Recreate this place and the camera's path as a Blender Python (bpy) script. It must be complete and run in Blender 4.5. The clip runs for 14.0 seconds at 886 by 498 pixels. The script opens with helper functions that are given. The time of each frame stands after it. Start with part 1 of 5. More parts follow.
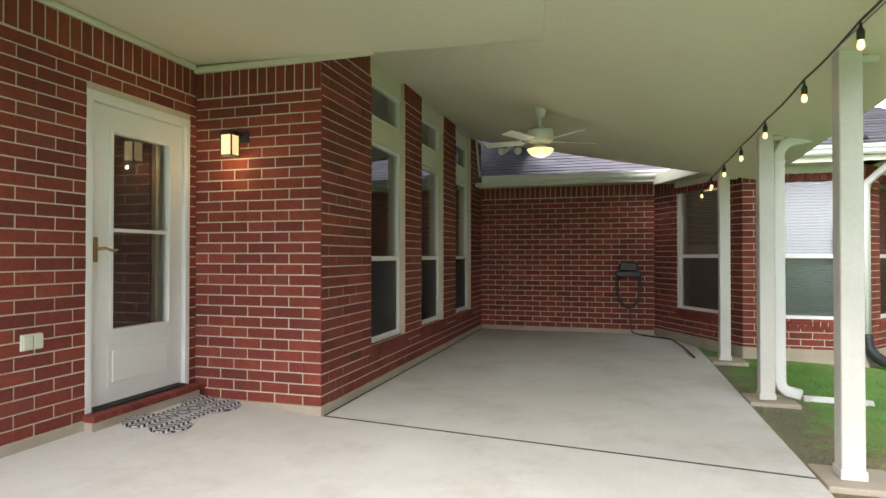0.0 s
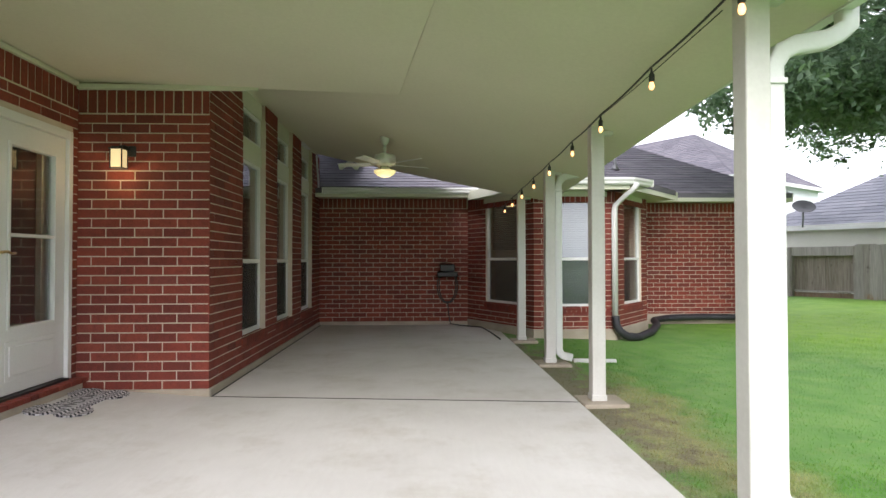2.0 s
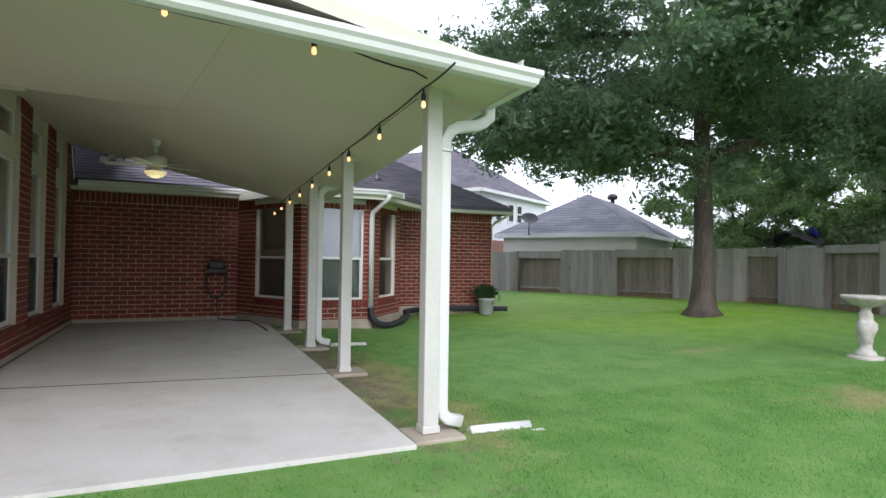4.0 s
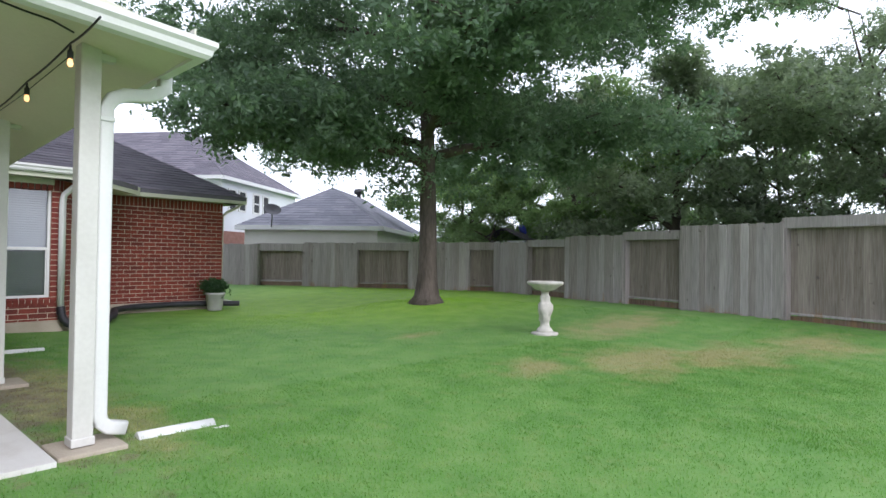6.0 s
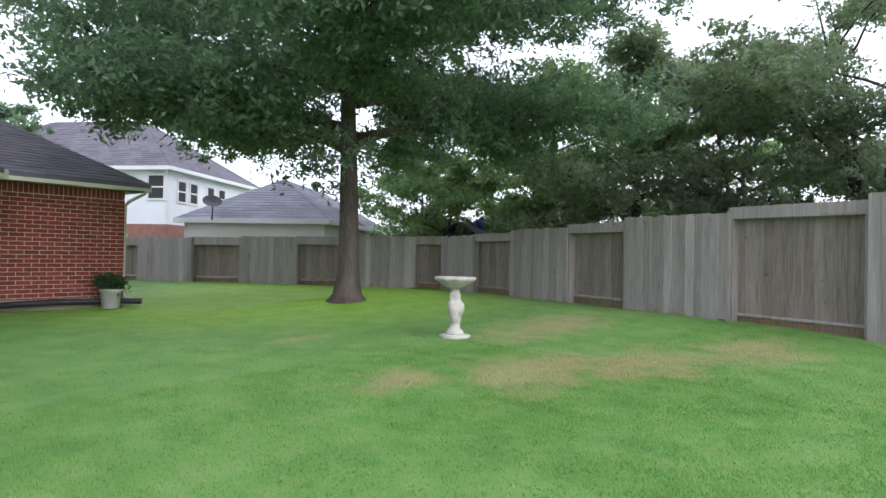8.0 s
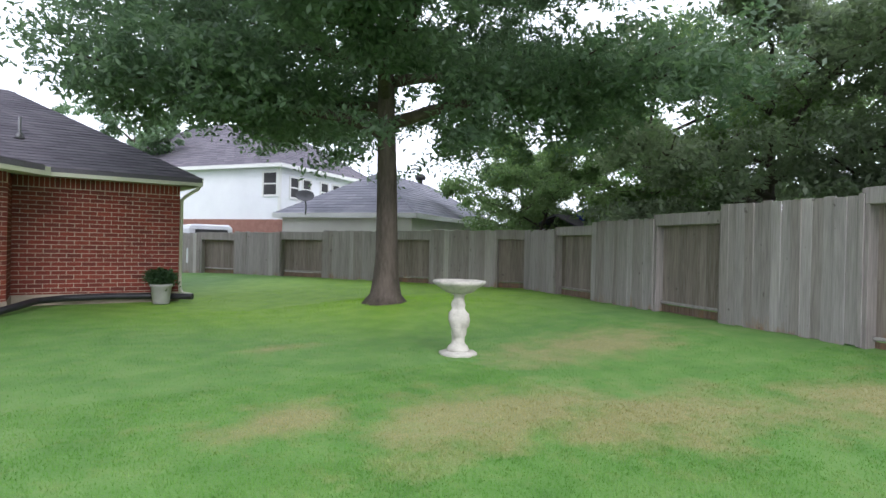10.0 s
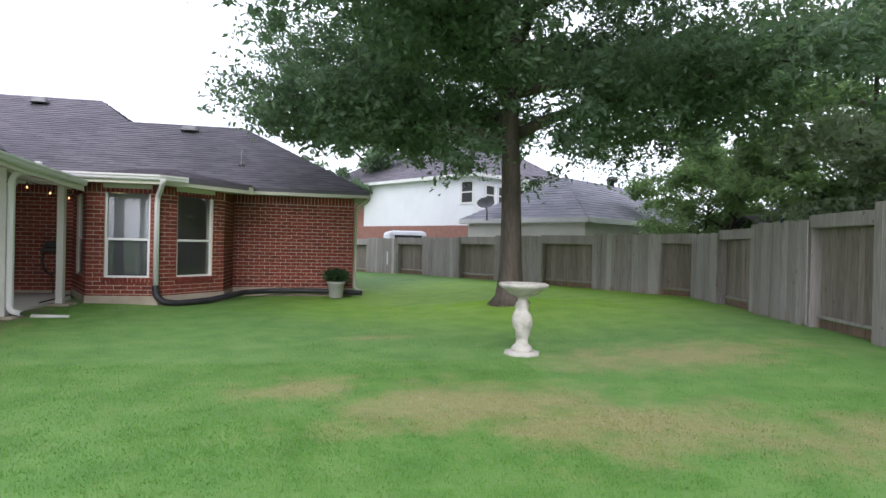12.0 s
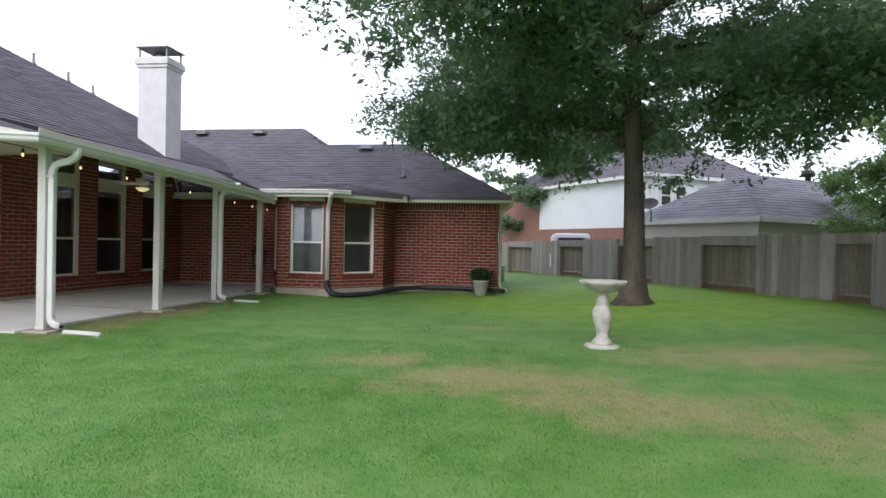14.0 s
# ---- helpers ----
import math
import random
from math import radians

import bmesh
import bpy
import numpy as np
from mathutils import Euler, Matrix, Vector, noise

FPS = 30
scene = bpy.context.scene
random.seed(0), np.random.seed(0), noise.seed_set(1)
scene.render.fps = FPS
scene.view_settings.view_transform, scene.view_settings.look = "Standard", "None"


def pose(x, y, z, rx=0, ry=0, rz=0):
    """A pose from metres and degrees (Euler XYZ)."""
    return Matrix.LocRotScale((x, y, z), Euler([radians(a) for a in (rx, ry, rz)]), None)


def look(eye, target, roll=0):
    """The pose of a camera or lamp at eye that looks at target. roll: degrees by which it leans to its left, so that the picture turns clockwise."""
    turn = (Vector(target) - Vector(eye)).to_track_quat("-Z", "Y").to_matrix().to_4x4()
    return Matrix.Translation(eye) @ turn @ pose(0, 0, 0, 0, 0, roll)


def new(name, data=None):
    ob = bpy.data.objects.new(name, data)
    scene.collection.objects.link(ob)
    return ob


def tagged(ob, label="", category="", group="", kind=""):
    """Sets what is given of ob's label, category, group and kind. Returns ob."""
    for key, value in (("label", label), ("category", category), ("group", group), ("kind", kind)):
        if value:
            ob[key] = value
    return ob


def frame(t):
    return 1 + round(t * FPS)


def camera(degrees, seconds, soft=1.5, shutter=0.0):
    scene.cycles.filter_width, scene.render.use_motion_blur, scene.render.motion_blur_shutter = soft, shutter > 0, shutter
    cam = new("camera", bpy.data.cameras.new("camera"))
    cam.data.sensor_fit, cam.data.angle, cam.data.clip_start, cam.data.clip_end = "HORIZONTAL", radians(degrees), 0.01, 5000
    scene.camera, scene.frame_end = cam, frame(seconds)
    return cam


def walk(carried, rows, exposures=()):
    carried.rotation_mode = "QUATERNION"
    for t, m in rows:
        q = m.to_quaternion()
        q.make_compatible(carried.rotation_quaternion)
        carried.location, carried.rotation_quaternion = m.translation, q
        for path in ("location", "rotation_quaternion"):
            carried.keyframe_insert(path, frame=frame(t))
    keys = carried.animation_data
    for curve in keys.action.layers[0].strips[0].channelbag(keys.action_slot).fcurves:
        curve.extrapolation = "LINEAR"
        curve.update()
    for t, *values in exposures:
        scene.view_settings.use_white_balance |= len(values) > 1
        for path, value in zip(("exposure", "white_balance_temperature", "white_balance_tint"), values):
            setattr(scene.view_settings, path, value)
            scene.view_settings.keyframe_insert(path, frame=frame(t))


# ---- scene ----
cam = camera(75.1, 14.0)
PATH = [
    (0, (1.51, -0.627, 1.157), (0.942, 1.291, 1.18), 0.0),
    (0.5, (1.403, -0.932, 1.135), (0.996, 1.026, 1.169), -0.1),
    (1, (1.355, -1.217, 1.143), (1.088, 0.764, 1.177), -0.1),
    (1.5, (1.316, -1.512, 1.165), (1.223, 0.485, 1.194), 0.1),
    (2, (1.253, -1.792, 1.143), (1.33, 0.206, 1.18), -0.1),
    (2.5, (1.245, -2.137, 1.146), (1.522, -0.157, 1.183), 0.2),
    (5, (1.126, -3.149, 1.17), (2.328, -1.55, 1.2), 0.9),
    (5.5, (1.318, -3.156, 1.138), (2.706, -1.716, 1.165), 0.9),
    (6, (1.591, -3.159, 1.124), (3.078, -1.821, 1.151), 0.9),
    (6.5, (1.868, -3.229, 1.085), (3.416, -1.963, 1.112), 1.1),
    (7, (2.264, -3.324, 1.055), (3.824, -2.073, 1.085), 1.0),
    (9.5, (5.172, -3.466, 1.114), (6.421, -1.904, 1.109), 1.3),
    (10, (5.745, -3.546, 1.145), (6.866, -1.89, 1.134), 1.3),
    (10.5, (6.21, -3.782, 1.138), (7.168, -2.027, 1.125), 1.4),
    (11, (6.613, -4.066, 1.151), (7.363, -2.212, 1.137), 1.4),
    (11.5, (7.039, -4.433, 1.167), (7.599, -2.512, 1.153), 1.4),
    (12, (7.354, -4.779, 1.192), (7.734, -2.815, 1.177), 1.4),
    (12.5, (7.674, -5.031, 1.188), (7.846, -3.038, 1.175), 1.4),
    (13, (7.988, -5.278, 1.175), (7.994, -3.278, 1.162), 1.3),
    (13.5, (8.378, -5.481, 1.174), (8.209, -3.488, 1.159), 1.2),
    (14, (8.721, -5.711, 1.17), (8.416, -3.734, 1.153), 1.2),
]
walk(cam, [(t, look(eye, target, roll)) for t, eye, target, roll in PATH],
     [(0.0, 1.38, 6450, 13), (0.5, 1.33, 6430, 13), (1.0, 1.08, 6400, 13), (2.0, 0.95, 6350, 14), (2.5, 0.5, 6250, 14), (5.0, 0.38, 5950, 16), (7.0, 0.36, 5950, 16), (9.5, 0.46, 6000, 15), (11.0, 0.34, 6050, 15), (12.0, 0.33, 6080, 16), (12.5, 0.30, 6100, 16), (13.0, 0.21, 6100, 16), (13.5, 0.06, 6100, 16), (14.0, 0.08, 6100, 16)])

# ---- world and sun ----
world = bpy.data.worlds.new("overcast_sky")
scene.world = world
world.use_nodes = True
wn, wl = world.node_tree.nodes, world.node_tree.links
sky = wn.new("ShaderNodeTexSky")
sky.sky_type, sky.sun_disc = "NISHITA", False
sky.sun_elevation, sky.sun_rotation = radians(37), radians(190)
sky.air_density, sky.dust_density = 1.0, 4.0
cloud = wn.new("ShaderNodeTexNoise")
cloud.inputs["Scale"].default_value = 1.6
cloud.inputs["Detail"].default_value = 4
ramp = wn.new("ShaderNodeValToRGB")
ramp.color_ramp.elements[0].color = (8.6, 8.9, 9.6, 1)
ramp.color_ramp.elements[1].color = (11.0, 11.2, 11.8, 1)
wl.new(cloud.outputs["Fac"], ramp.inputs["Fac"])
veil = wn.new("ShaderNodeMixRGB")
veil.inputs["Fac"].default_value = 0.85
wl.new(sky.outputs["Color"], veil.inputs["Color1"])
wl.new(ramp.outputs["Color"], veil.inputs["Color2"])
wl.new(veil.outputs["Color"], wn["Background"].inputs["Color"])
wn["Background"].inputs["Strength"].default_value = 0.15
sun = new("sun", bpy.data.lights.new("sun", "SUN"))
sun.data.energy, sun.data.angle, sun.data.color = 1.5, radians(35), (1.0, 0.97, 0.93)
sun.matrix_world = look((-4, -38, 30), (5, 5, 0))


# ---- materials ----
class Mat:
    """A small builder of node materials."""

    def __init__(self, name, rough=0.6, metal=0.0):
        self.m = bpy.data.materials.new(name)
        self.m.use_nodes = True
        self.n, self.l = self.m.node_tree.nodes, self.m.node_tree.links
        self.b = self.n["Principled BSDF"]
        self.b.inputs["Roughness"].default_value = rough
        self.b.inputs["Metallic"].default_value = metal
        self.pos = self.n.new("ShaderNodeNewGeometry").outputs["Position"]

    def noise(self, scale, detail=4, stretch=None, rough=0.55):
        t = self.n.new("ShaderNodeTexNoise")
        t.inputs["Scale"].default_value, t.inputs["Detail"].default_value = scale, detail
        t.inputs["Roughness"].default_value = rough
        src = self.pos
        if stretch:
            mp = self.n.new("ShaderNodeMapping")
            mp.inputs["Scale"].default_value = stretch
            self.l.new(src, mp.inputs["Vector"])
            src = mp.outputs["Vector"]
        self.l.new(src, t.inputs["Vector"])
        return t.outputs["Fac"]

    def ramp(self, fac, *stops):
        r = self.n.new("ShaderNodeValToRGB")
        e = r.color_ramp.elements
        while len(e) < len(stops):
            e.new(0.5)
        for k, (p, c) in zip(e, stops):
            k.position, k.color = p, (*c, 1)
        self.l.new(fac, r.inputs["Fac"])
        return r.outputs["Color"]

    def mix(self, fac, a, b, how="MIX"):
        x = self.n.new("ShaderNodeMixRGB")
        x.blend_type = how
        for sock, v in zip(x.inputs, (fac, a, b)):
            if isinstance(v, (int, float)):
                sock.default_value = v
            elif isinstance(v, tuple):
                sock.default_value = (*v, 1)
            else:
                self.l.new(v, sock)
        return x.outputs["Color"]

    def math(self, how, a, b=0.0):
        x = self.n.new("ShaderNodeMath")
        x.operation = how
        for sock, v in zip(x.inputs, (a, b)):
            if isinstance(v, (int, float)):
                sock.default_value = v
            else:
                self.l.new(v, sock)
        return x.outputs["Value"]

    def each(self):
        """A number of its own for each object and each loose island."""
        o = self.n.new("ShaderNodeObjectInfo").outputs["Random"]
        g = self.n.new("ShaderNodeNewGeometry").outputs["Random Per Island"]
        return self.math("FRACT", self.math("ADD", o, g))

    def colour(self, c):
        if isinstance(c, tuple):
            self.b.inputs["Base Color"].default_value = (*c, 1)
        else:
            self.l.new(c, self.b.inputs["Base Color"])
        return self

    def rough(self, fac):
        self.l.new(fac, self.b.inputs["Roughness"])
        return self

    def bump(self, fac, strength=0.3, dist=0.01):
        k = self.n.new("ShaderNodeBump")
        k.inputs["Strength"].default_value, k.inputs["Distance"].default_value = strength, dist
        self.l.new(fac, k.inputs["Height"])
        self.l.new(k.outputs["Normal"], self.b.inputs["Normal"])
        return self


def speckled(name, dark, light, scale=3.0, fine=90.0, rough=0.7, metal=0.0, bump=0.2, dist=0.004, stretch=None):
    m = Mat(name, rough, metal)
    big = m.ramp(m.noise(scale, 5, stretch), (0.3, dark), (0.7, light))
    tiny = m.noise(fine, 3, stretch)
    m.colour(m.mix(0.35, big, m.ramp(tiny, (0.3, dark), (0.7, light))))
    return m.bump(tiny, bump, dist).m


def brick_material():
    m = Mat("red_brick", 0.85)
    tone = m.ramp(m.each(), (0.0, (0.12, 0.022, 0.017)), (0.25, (0.175, 0.030, 0.019)), (0.7, (0.22, 0.040, 0.023)), (0.92, (0.255, 0.055, 0.032)), (1.0, (0.17, 0.048, 0.038)))
    grime = m.ramp(m.noise(2.2, 6), (0.35, (0.68, 0.62, 0.60)), (0.65, (1.02, 0.94, 0.92)))
    grain = m.noise(140, 4)
    patch = m.ramp(m.noise(26, 5, None, 0.7), (0.32, (0.68, 0.66, 0.66)), (0.68, (1.25, 1.18, 1.12)))
    c = m.mix(1.0, m.mix(0.8, tone, patch, "MULTIPLY"), grime, "MULTIPLY")
    c = m.mix(0.26, c, m.ramp(grain, (0.35, (0.09, 0.016, 0.012)), (0.7, (0.36, 0.10, 0.07))))
    m.colour(c).bump(grain, 0.5, 0.003)
    return m.m


def concrete_material():
    m = Mat("concrete_slab", 0.82)
    broad = m.ramp(m.noise(0.55, 6, None, 0.65), (0.3, (0.52, 0.50, 0.465)), (0.55, (0.62, 0.605, 0.57)), (0.75, (0.70, 0.685, 0.655)))
    brushed = m.noise(38, 4, (1, 0.16, 1))
    grain = m.noise(220, 3)
    c = m.mix(0.09, broad, m.ramp(brushed, (0.3, (0.44, 0.42, 0.385)), (0.7, (0.74, 0.725, 0.69))))
    c = m.mix(0.12, c, m.ramp(grain, (0.35, (0.30, 0.28, 0.25)), (0.6, (0.75, 0.74, 0.71))))
    spot = m.ramp(m.noise(1.5, 8, None, 0.72), (0.50, (1.0, 1.0, 1.0)), (0.68, (0.86, 0.84, 0.80)), (0.80, (0.74, 0.71, 0.66)))
    return m.colour(m.mix(1.0, c, spot, "MULTIPLY")).bump(grain, 0.35, 0.003).m


BRICK = brick_material()
MORTAR = speckled("mortar", (0.42, 0.355, 0.275), (0.58, 0.495, 0.40), 4, 160, 0.95, bump=0.5)
CONCRETE = concrete_material()
PLINTH = speckled("foundation_concrete", (0.30, 0.25, 0.19), (0.44, 0.39, 0.31), 3, 90, 0.9, bump=0.5)
WHITE = speckled("white_paint", (0.62, 0.62, 0.60), (0.71, 0.71, 0.69), 1.3, 60, 0.45, bump=0.06)
CREAM = speckled("cream_trim_paint", (0.52, 0.52, 0.41), (0.62, 0.62, 0.50), 1.3, 60, 0.5, bump=0.06)
CEIL = speckled("painted_soffit_board", (0.59, 0.555, 0.43), (0.69, 0.65, 0.515), 0.5, 40, 0.75, bump=0.08)
POSTM = speckled("post_paint", (0.50, 0.49, 0.45), (0.62, 0.61, 0.57), 2.0, 40, 0.5, bump=0.1)
DARK = speckled("dark_interior", (0.03, 0.03, 0.032), (0.05, 0.05, 0.052), 2, 30, 0.9)
BLIND = speckled("blind_slat", (0.13, 0.14, 0.155), (0.18, 0.19, 0.205), 2, 60, 0.5)
ROOM = speckled("room_plaster", (0.30, 0.29, 0.28), (0.36, 0.35, 0.34), 1, 40, 0.9)
BLACK = speckled("black_metal", (0.012, 0.012, 0.013), (0.03, 0.03, 0.032), 6, 90, 0.45)
PIPE = speckled("black_plastic", (0.014, 0.014, 0.018), (0.035, 0.035, 0.042), 6, 60, 0.5)
BRASS = speckled("aged_brass", (0.28, 0.19, 0.08), (0.45, 0.32, 0.14), 20, 90, 0.35, 0.9)
STONE = speckled("cast_stone", (0.33, 0.315, 0.275), (0.58, 0.555, 0.50), 11, 70, 0.92, bump=0.8)
CHIMNEY = speckled("white_chimney_brick", (0.62, 0.60, 0.60), (0.78, 0.76, 0.76), 4, 60, 0.85, bump=0.3)
TIN = speckled("galvanised_tin", (0.16, 0.16, 0.17), (0.30, 0.30, 0.31), 4, 50, 0.5, 0.6)
BARK = speckled("bark", (0.045, 0.036, 0.03), (0.15, 0.12, 0.10), 5, 26, 0.95, bump=1.0, dist=0.02, stretch=(1, 1, 0.25))
POT = speckled("grey_pot", (0.30, 0.30, 0.28), (0.42, 0.42, 0.40), 5, 60, 0.8)
SIDING = speckled("white_siding", (0.66, 0.67, 0.70), (0.76, 0.77, 0.80), 1, 30, 0.6)
FARBRICK = speckled("far_brick", (0.21, 0.095, 0.072), (0.32, 0.165, 0.135), 6, 40, 0.9)
BLUE = speckled("blue_tarp", (0.02, 0.03, 0.30), (0.04, 0.07, 0.5), 6, 40, 0.5)
GROOVE = speckled("joint_filler", (0.03, 0.028, 0.025), (0.08, 0.075, 0.065), 9, 90, 0.95)


def wood_material(name, tones):
    m = Mat(name, 0.9)
    streak = m.noise(7, 6, (1, 1, 0.06), 0.7)
    fine = m.noise(55, 4, (1, 1, 0.05))
    c = m.ramp(m.each(), *tones)
    c = m.mix(0.75, c, m.ramp(streak, (0.3, (0.62, 0.60, 0.59)), (0.6, (1.1, 1.08, 1.07))), "MULTIPLY")
    c = m.mix(0.3, c, m.ramp(fine, (0.35, (0.06, 0.05, 0.045)), (0.65, (0.36, 0.32, 0.29))))
    # rusty soil splashed up the foot of some boards, and dark knots
    sep = m.n.new("ShaderNodeSeparateXYZ")
    m.l.new(m.pos, sep.inputs["Vector"])
    foot = m.math("SUBTRACT", m.noise(4.2, 5, (1, 1, 0.35), 0.7), m.math("MULTIPLY", sep.outputs["Z"], 0.55))
    c = m.mix(m.ramp(foot, (0.44, (0, 0, 0)), (0.60, (0.8, 0.8, 0.8))), c, (0.27, 0.155, 0.075))
    knot = m.ramp(m.noise(9, 2, (1, 1, 0.8)), (0.70, (0, 0, 0)), (0.74, (0.75, 0.75, 0.75)))
    c = m.mix(knot, c, (0.10, 0.085, 0.075))
    return m.colour(c).bump(fine, 0.6, 0.004).m


FENCE = wood_material("weathered_fence_wood", [(0.0, (0.29, 0.26, 0.245)), (0.5, (0.35, 0.325, 0.315)), (0.9, (0.41, 0.385, 0.38)), (1.0, (0.52, 0.49, 0.475))])


# browner, darker fence wood for set-back pickets; the recess's shade is in its tones
FENCE_SHADED = wood_material("shaded_brown_fence_wood", [(0.0, (0.19, 0.155, 0.125)), (0.6, (0.25, 0.21, 0.175)), (1.0, (0.32, 0.275, 0.235))])
KICK = wood_material("damp_brown_board", [(0.0, (0.13, 0.075, 0.045)), (1.0, (0.20, 0.12, 0.075))])


def shingle_material(name, tones):
    m = Mat(name, 0.92)
    grit = m.noise(170, 3)
    c = m.mix(1.0, m.ramp(m.each(), *tones), m.ramp(m.noise(0.8, 4), (0.3, (0.8, 0.8, 0.82)), (0.7, (1.1, 1.08, 1.08))), "MULTIPLY")
    c = m.mix(0.25, c, m.ramp(grit, (0.3, (0.02, 0.02, 0.025)), (0.7, (0.25, 0.24, 0.26))))
    return m.colour(c).bump(grit, 0.5, 0.003).m


SHINGLE = shingle_material("grey_shingle", [(0.0, (0.105, 0.095, 0.118)), (0.5, (0.13, 0.12, 0.145)), (1.0, (0.165, 0.15, 0.175))])
SHINGLE2 = shingle_material("pale_grey_shingle", [(0.0, (0.21, 0.215, 0.25)), (0.5, (0.25, 0.255, 0.29)), (1.0, (0.30, 0.30, 0.335))])


def leaf_material(name, dark, light):
    m = Mat(name, 0.5)
    c = m.ramp(m.each(), (0.0, dark), (1.0, light))
    c = m.mix(0.5, c, m.ramp(m.noise(0.7, 3), (0.35, dark), (0.65, light)))
    m.colour(c)
    tr = m.n.new("ShaderNodeBsdfTranslucent")
    m.l.new(m.mix(1.0, c, (1.1, 1.25, 0.75), "MULTIPLY"), tr.inputs["Color"])
    mx = m.n.new("ShaderNodeMixShader")
    mx.inputs["Fac"].default_value = 0.58
    m.l.new(m.b.outputs["BSDF"], mx.inputs[1])
    m.l.new(tr.outputs["BSDF"], mx.inputs[2])
    m.l.new(mx.outputs["Shader"], m.n["Material Output"].inputs["Surface"])
    return m.m


LEAF = leaf_material("oak_leaf", (0.115, 0.18, 0.125), (0.23, 0.31, 0.225))
LEAF2 = leaf_material("soft_green_leaf", (0.145, 0.225, 0.11), (0.26, 0.345, 0.185))
LEAF3 = leaf_material("silvery_leaf", (0.18, 0.225, 0.165), (0.34, 0.385, 0.315))
LEAFPOT = leaf_material("shrub_leaf", (0.03, 0.07, 0.03), (0.07, 0.14, 0.06))


def lawn_material(name, blade):
    m = Mat(name, 0.75)
    fine, mid = m.noise(60 if not blade else 11, 4), m.noise(2.6, 6)
    green = m.ramp(mid, (0.3, (0.066, 0.185, 0.028)), (0.5, (0.108, 0.245, 0.045)), (0.7, (0.172, 0.298, 0.082)))
    green = m.mix(0.35, green, m.ramp(fine, (0.3, (0.085, 0.20, 0.032)), (0.7, (0.165, 0.30, 0.08))))
    olive = m.ramp(m.noise(5.5, 6, None, 0.7), (0.52, (0, 0, 0)), (0.72, (0.5, 0.5, 0.5)))
    green = m.mix(olive, green, (0.20, 0.265, 0.085))
    dry = m.ramp(fine, (0.3, (0.25, 0.215, 0.09)), (0.7, (0.41, 0.34, 0.19)))
    # dry patches near the bird bath and along the slab
    def spot(x, y, rx, ry):
        mp = m.n.new("ShaderNodeMapping")
        mp.vector_type = "POINT"
        mp.inputs["Location"].default_value = (-x / rx, -y / ry, 0)
        mp.inputs["Scale"].default_value = (1 / rx, 1 / ry, 0)
        m.l.new(m.pos, mp.inputs["Vector"])
        ln = m.n.new("ShaderNodeVectorMath")
        ln.operation = "LENGTH"
        m.l.new(mp.outputs["Vector"], ln.inputs[0])
        return m.math("SUBTRACT", 1.0, ln.outputs["Value"])
    lush = m.ramp(spot(11.4, 8.2, 6.0, 5.6), (0.0, (0, 0, 0)), (0.45, (0.85, 0.85, 0.85)))
    green = m.mix(lush, green, m.ramp(mid, (0.3, (0.18, 0.36, 0.020)), (0.7, (0.27, 0.45, 0.042))))
    worn = None
    for s in DRY:
        k = spot(*s)
        worn = k if worn is None else m.math("MAXIMUM", worn, k)
    ragged = m.math("ADD", m.math("MULTIPLY", worn, 0.9), m.math("MULTIPLY", m.math("SUBTRACT", m.noise(1.7, 7, None, 0.7), 0.5), 2.4))
    fac = m.ramp(ragged, (0.05, (0, 0, 0)), (0.7, (0.7, 0.7, 0.7)))
    c = m.mix(fac, green, dry)
    # bare soil along the slab's outer edge
    bare = m.math("ADD", spot(2.62, 3.6, 0.62, 3.9), m.math("MULTIPLY", m.math("SUBTRACT", m.noise(4.5, 7, None, 0.7), 0.5), 3.0))
    soil = m.ramp(fine, (0.3, (0.10, 0.08, 0.052)), (0.7, (0.22, 0.18, 0.125)))
    c = m.mix(m.ramp(bare, (0.15, (0, 0, 0)), (0.7, (0.85, 0.85, 0.85))), c, soil)
    if blade:
        c = m.mix(1.0, c, (1.5, 1.45, 1.5), "MULTIPLY")
    m.colour(c).bump(fine, 0.4, 0.02)
    if blade:
        tr = m.n.new("ShaderNodeBsdfTranslucent")
        m.l.new(c, tr.inputs["Color"])
        mx = m.n.new("ShaderNodeMixShader")
        mx.inputs["Fac"].default_value = 0.5
        m.l.new(m.b.outputs["BSDF"], mx.inputs[1])
        m.l.new(tr.outputs["BSDF"], mx.inputs[2])
        m.l.new(mx.outputs["Shader"], m.n["Material Output"].inputs["Surface"])
    return m.m


DRY = [(7.1, 0.40, 0.9, 0.5), (8.5, -0.2, 1.6, 1.0), (9.6, -0.9, 1.7, 1.0), (11.4, 1.3, 2.2, 0.9), (7.9, 3.1, 0.7, 0.25), (11.3, -1.6, 1.5, 0.9), (2.95, 2.2, 0.55, 2.4)]
LAWN = lawn_material("lawn_ground", False)
BLADES = lawn_material("grass_blades", True)


def glass_material():
    m = Mat("window_glass", 0.02)
    m.b.inputs["Transmission Weight"].default_value = 1.0
    m.b.inputs["IOR"].default_value = 1.8
    return m.colour((0.80, 0.86, 0.86)).m


def glow_material(name, colour, strength):
    m = Mat(name, 0.4)
    m.b.inputs["Emission Color"].default_value = (*colour, 1)
    m.b.inputs["Emission Strength"].default_value = strength
    return m.colour((0.9, 0.85, 0.7)).m


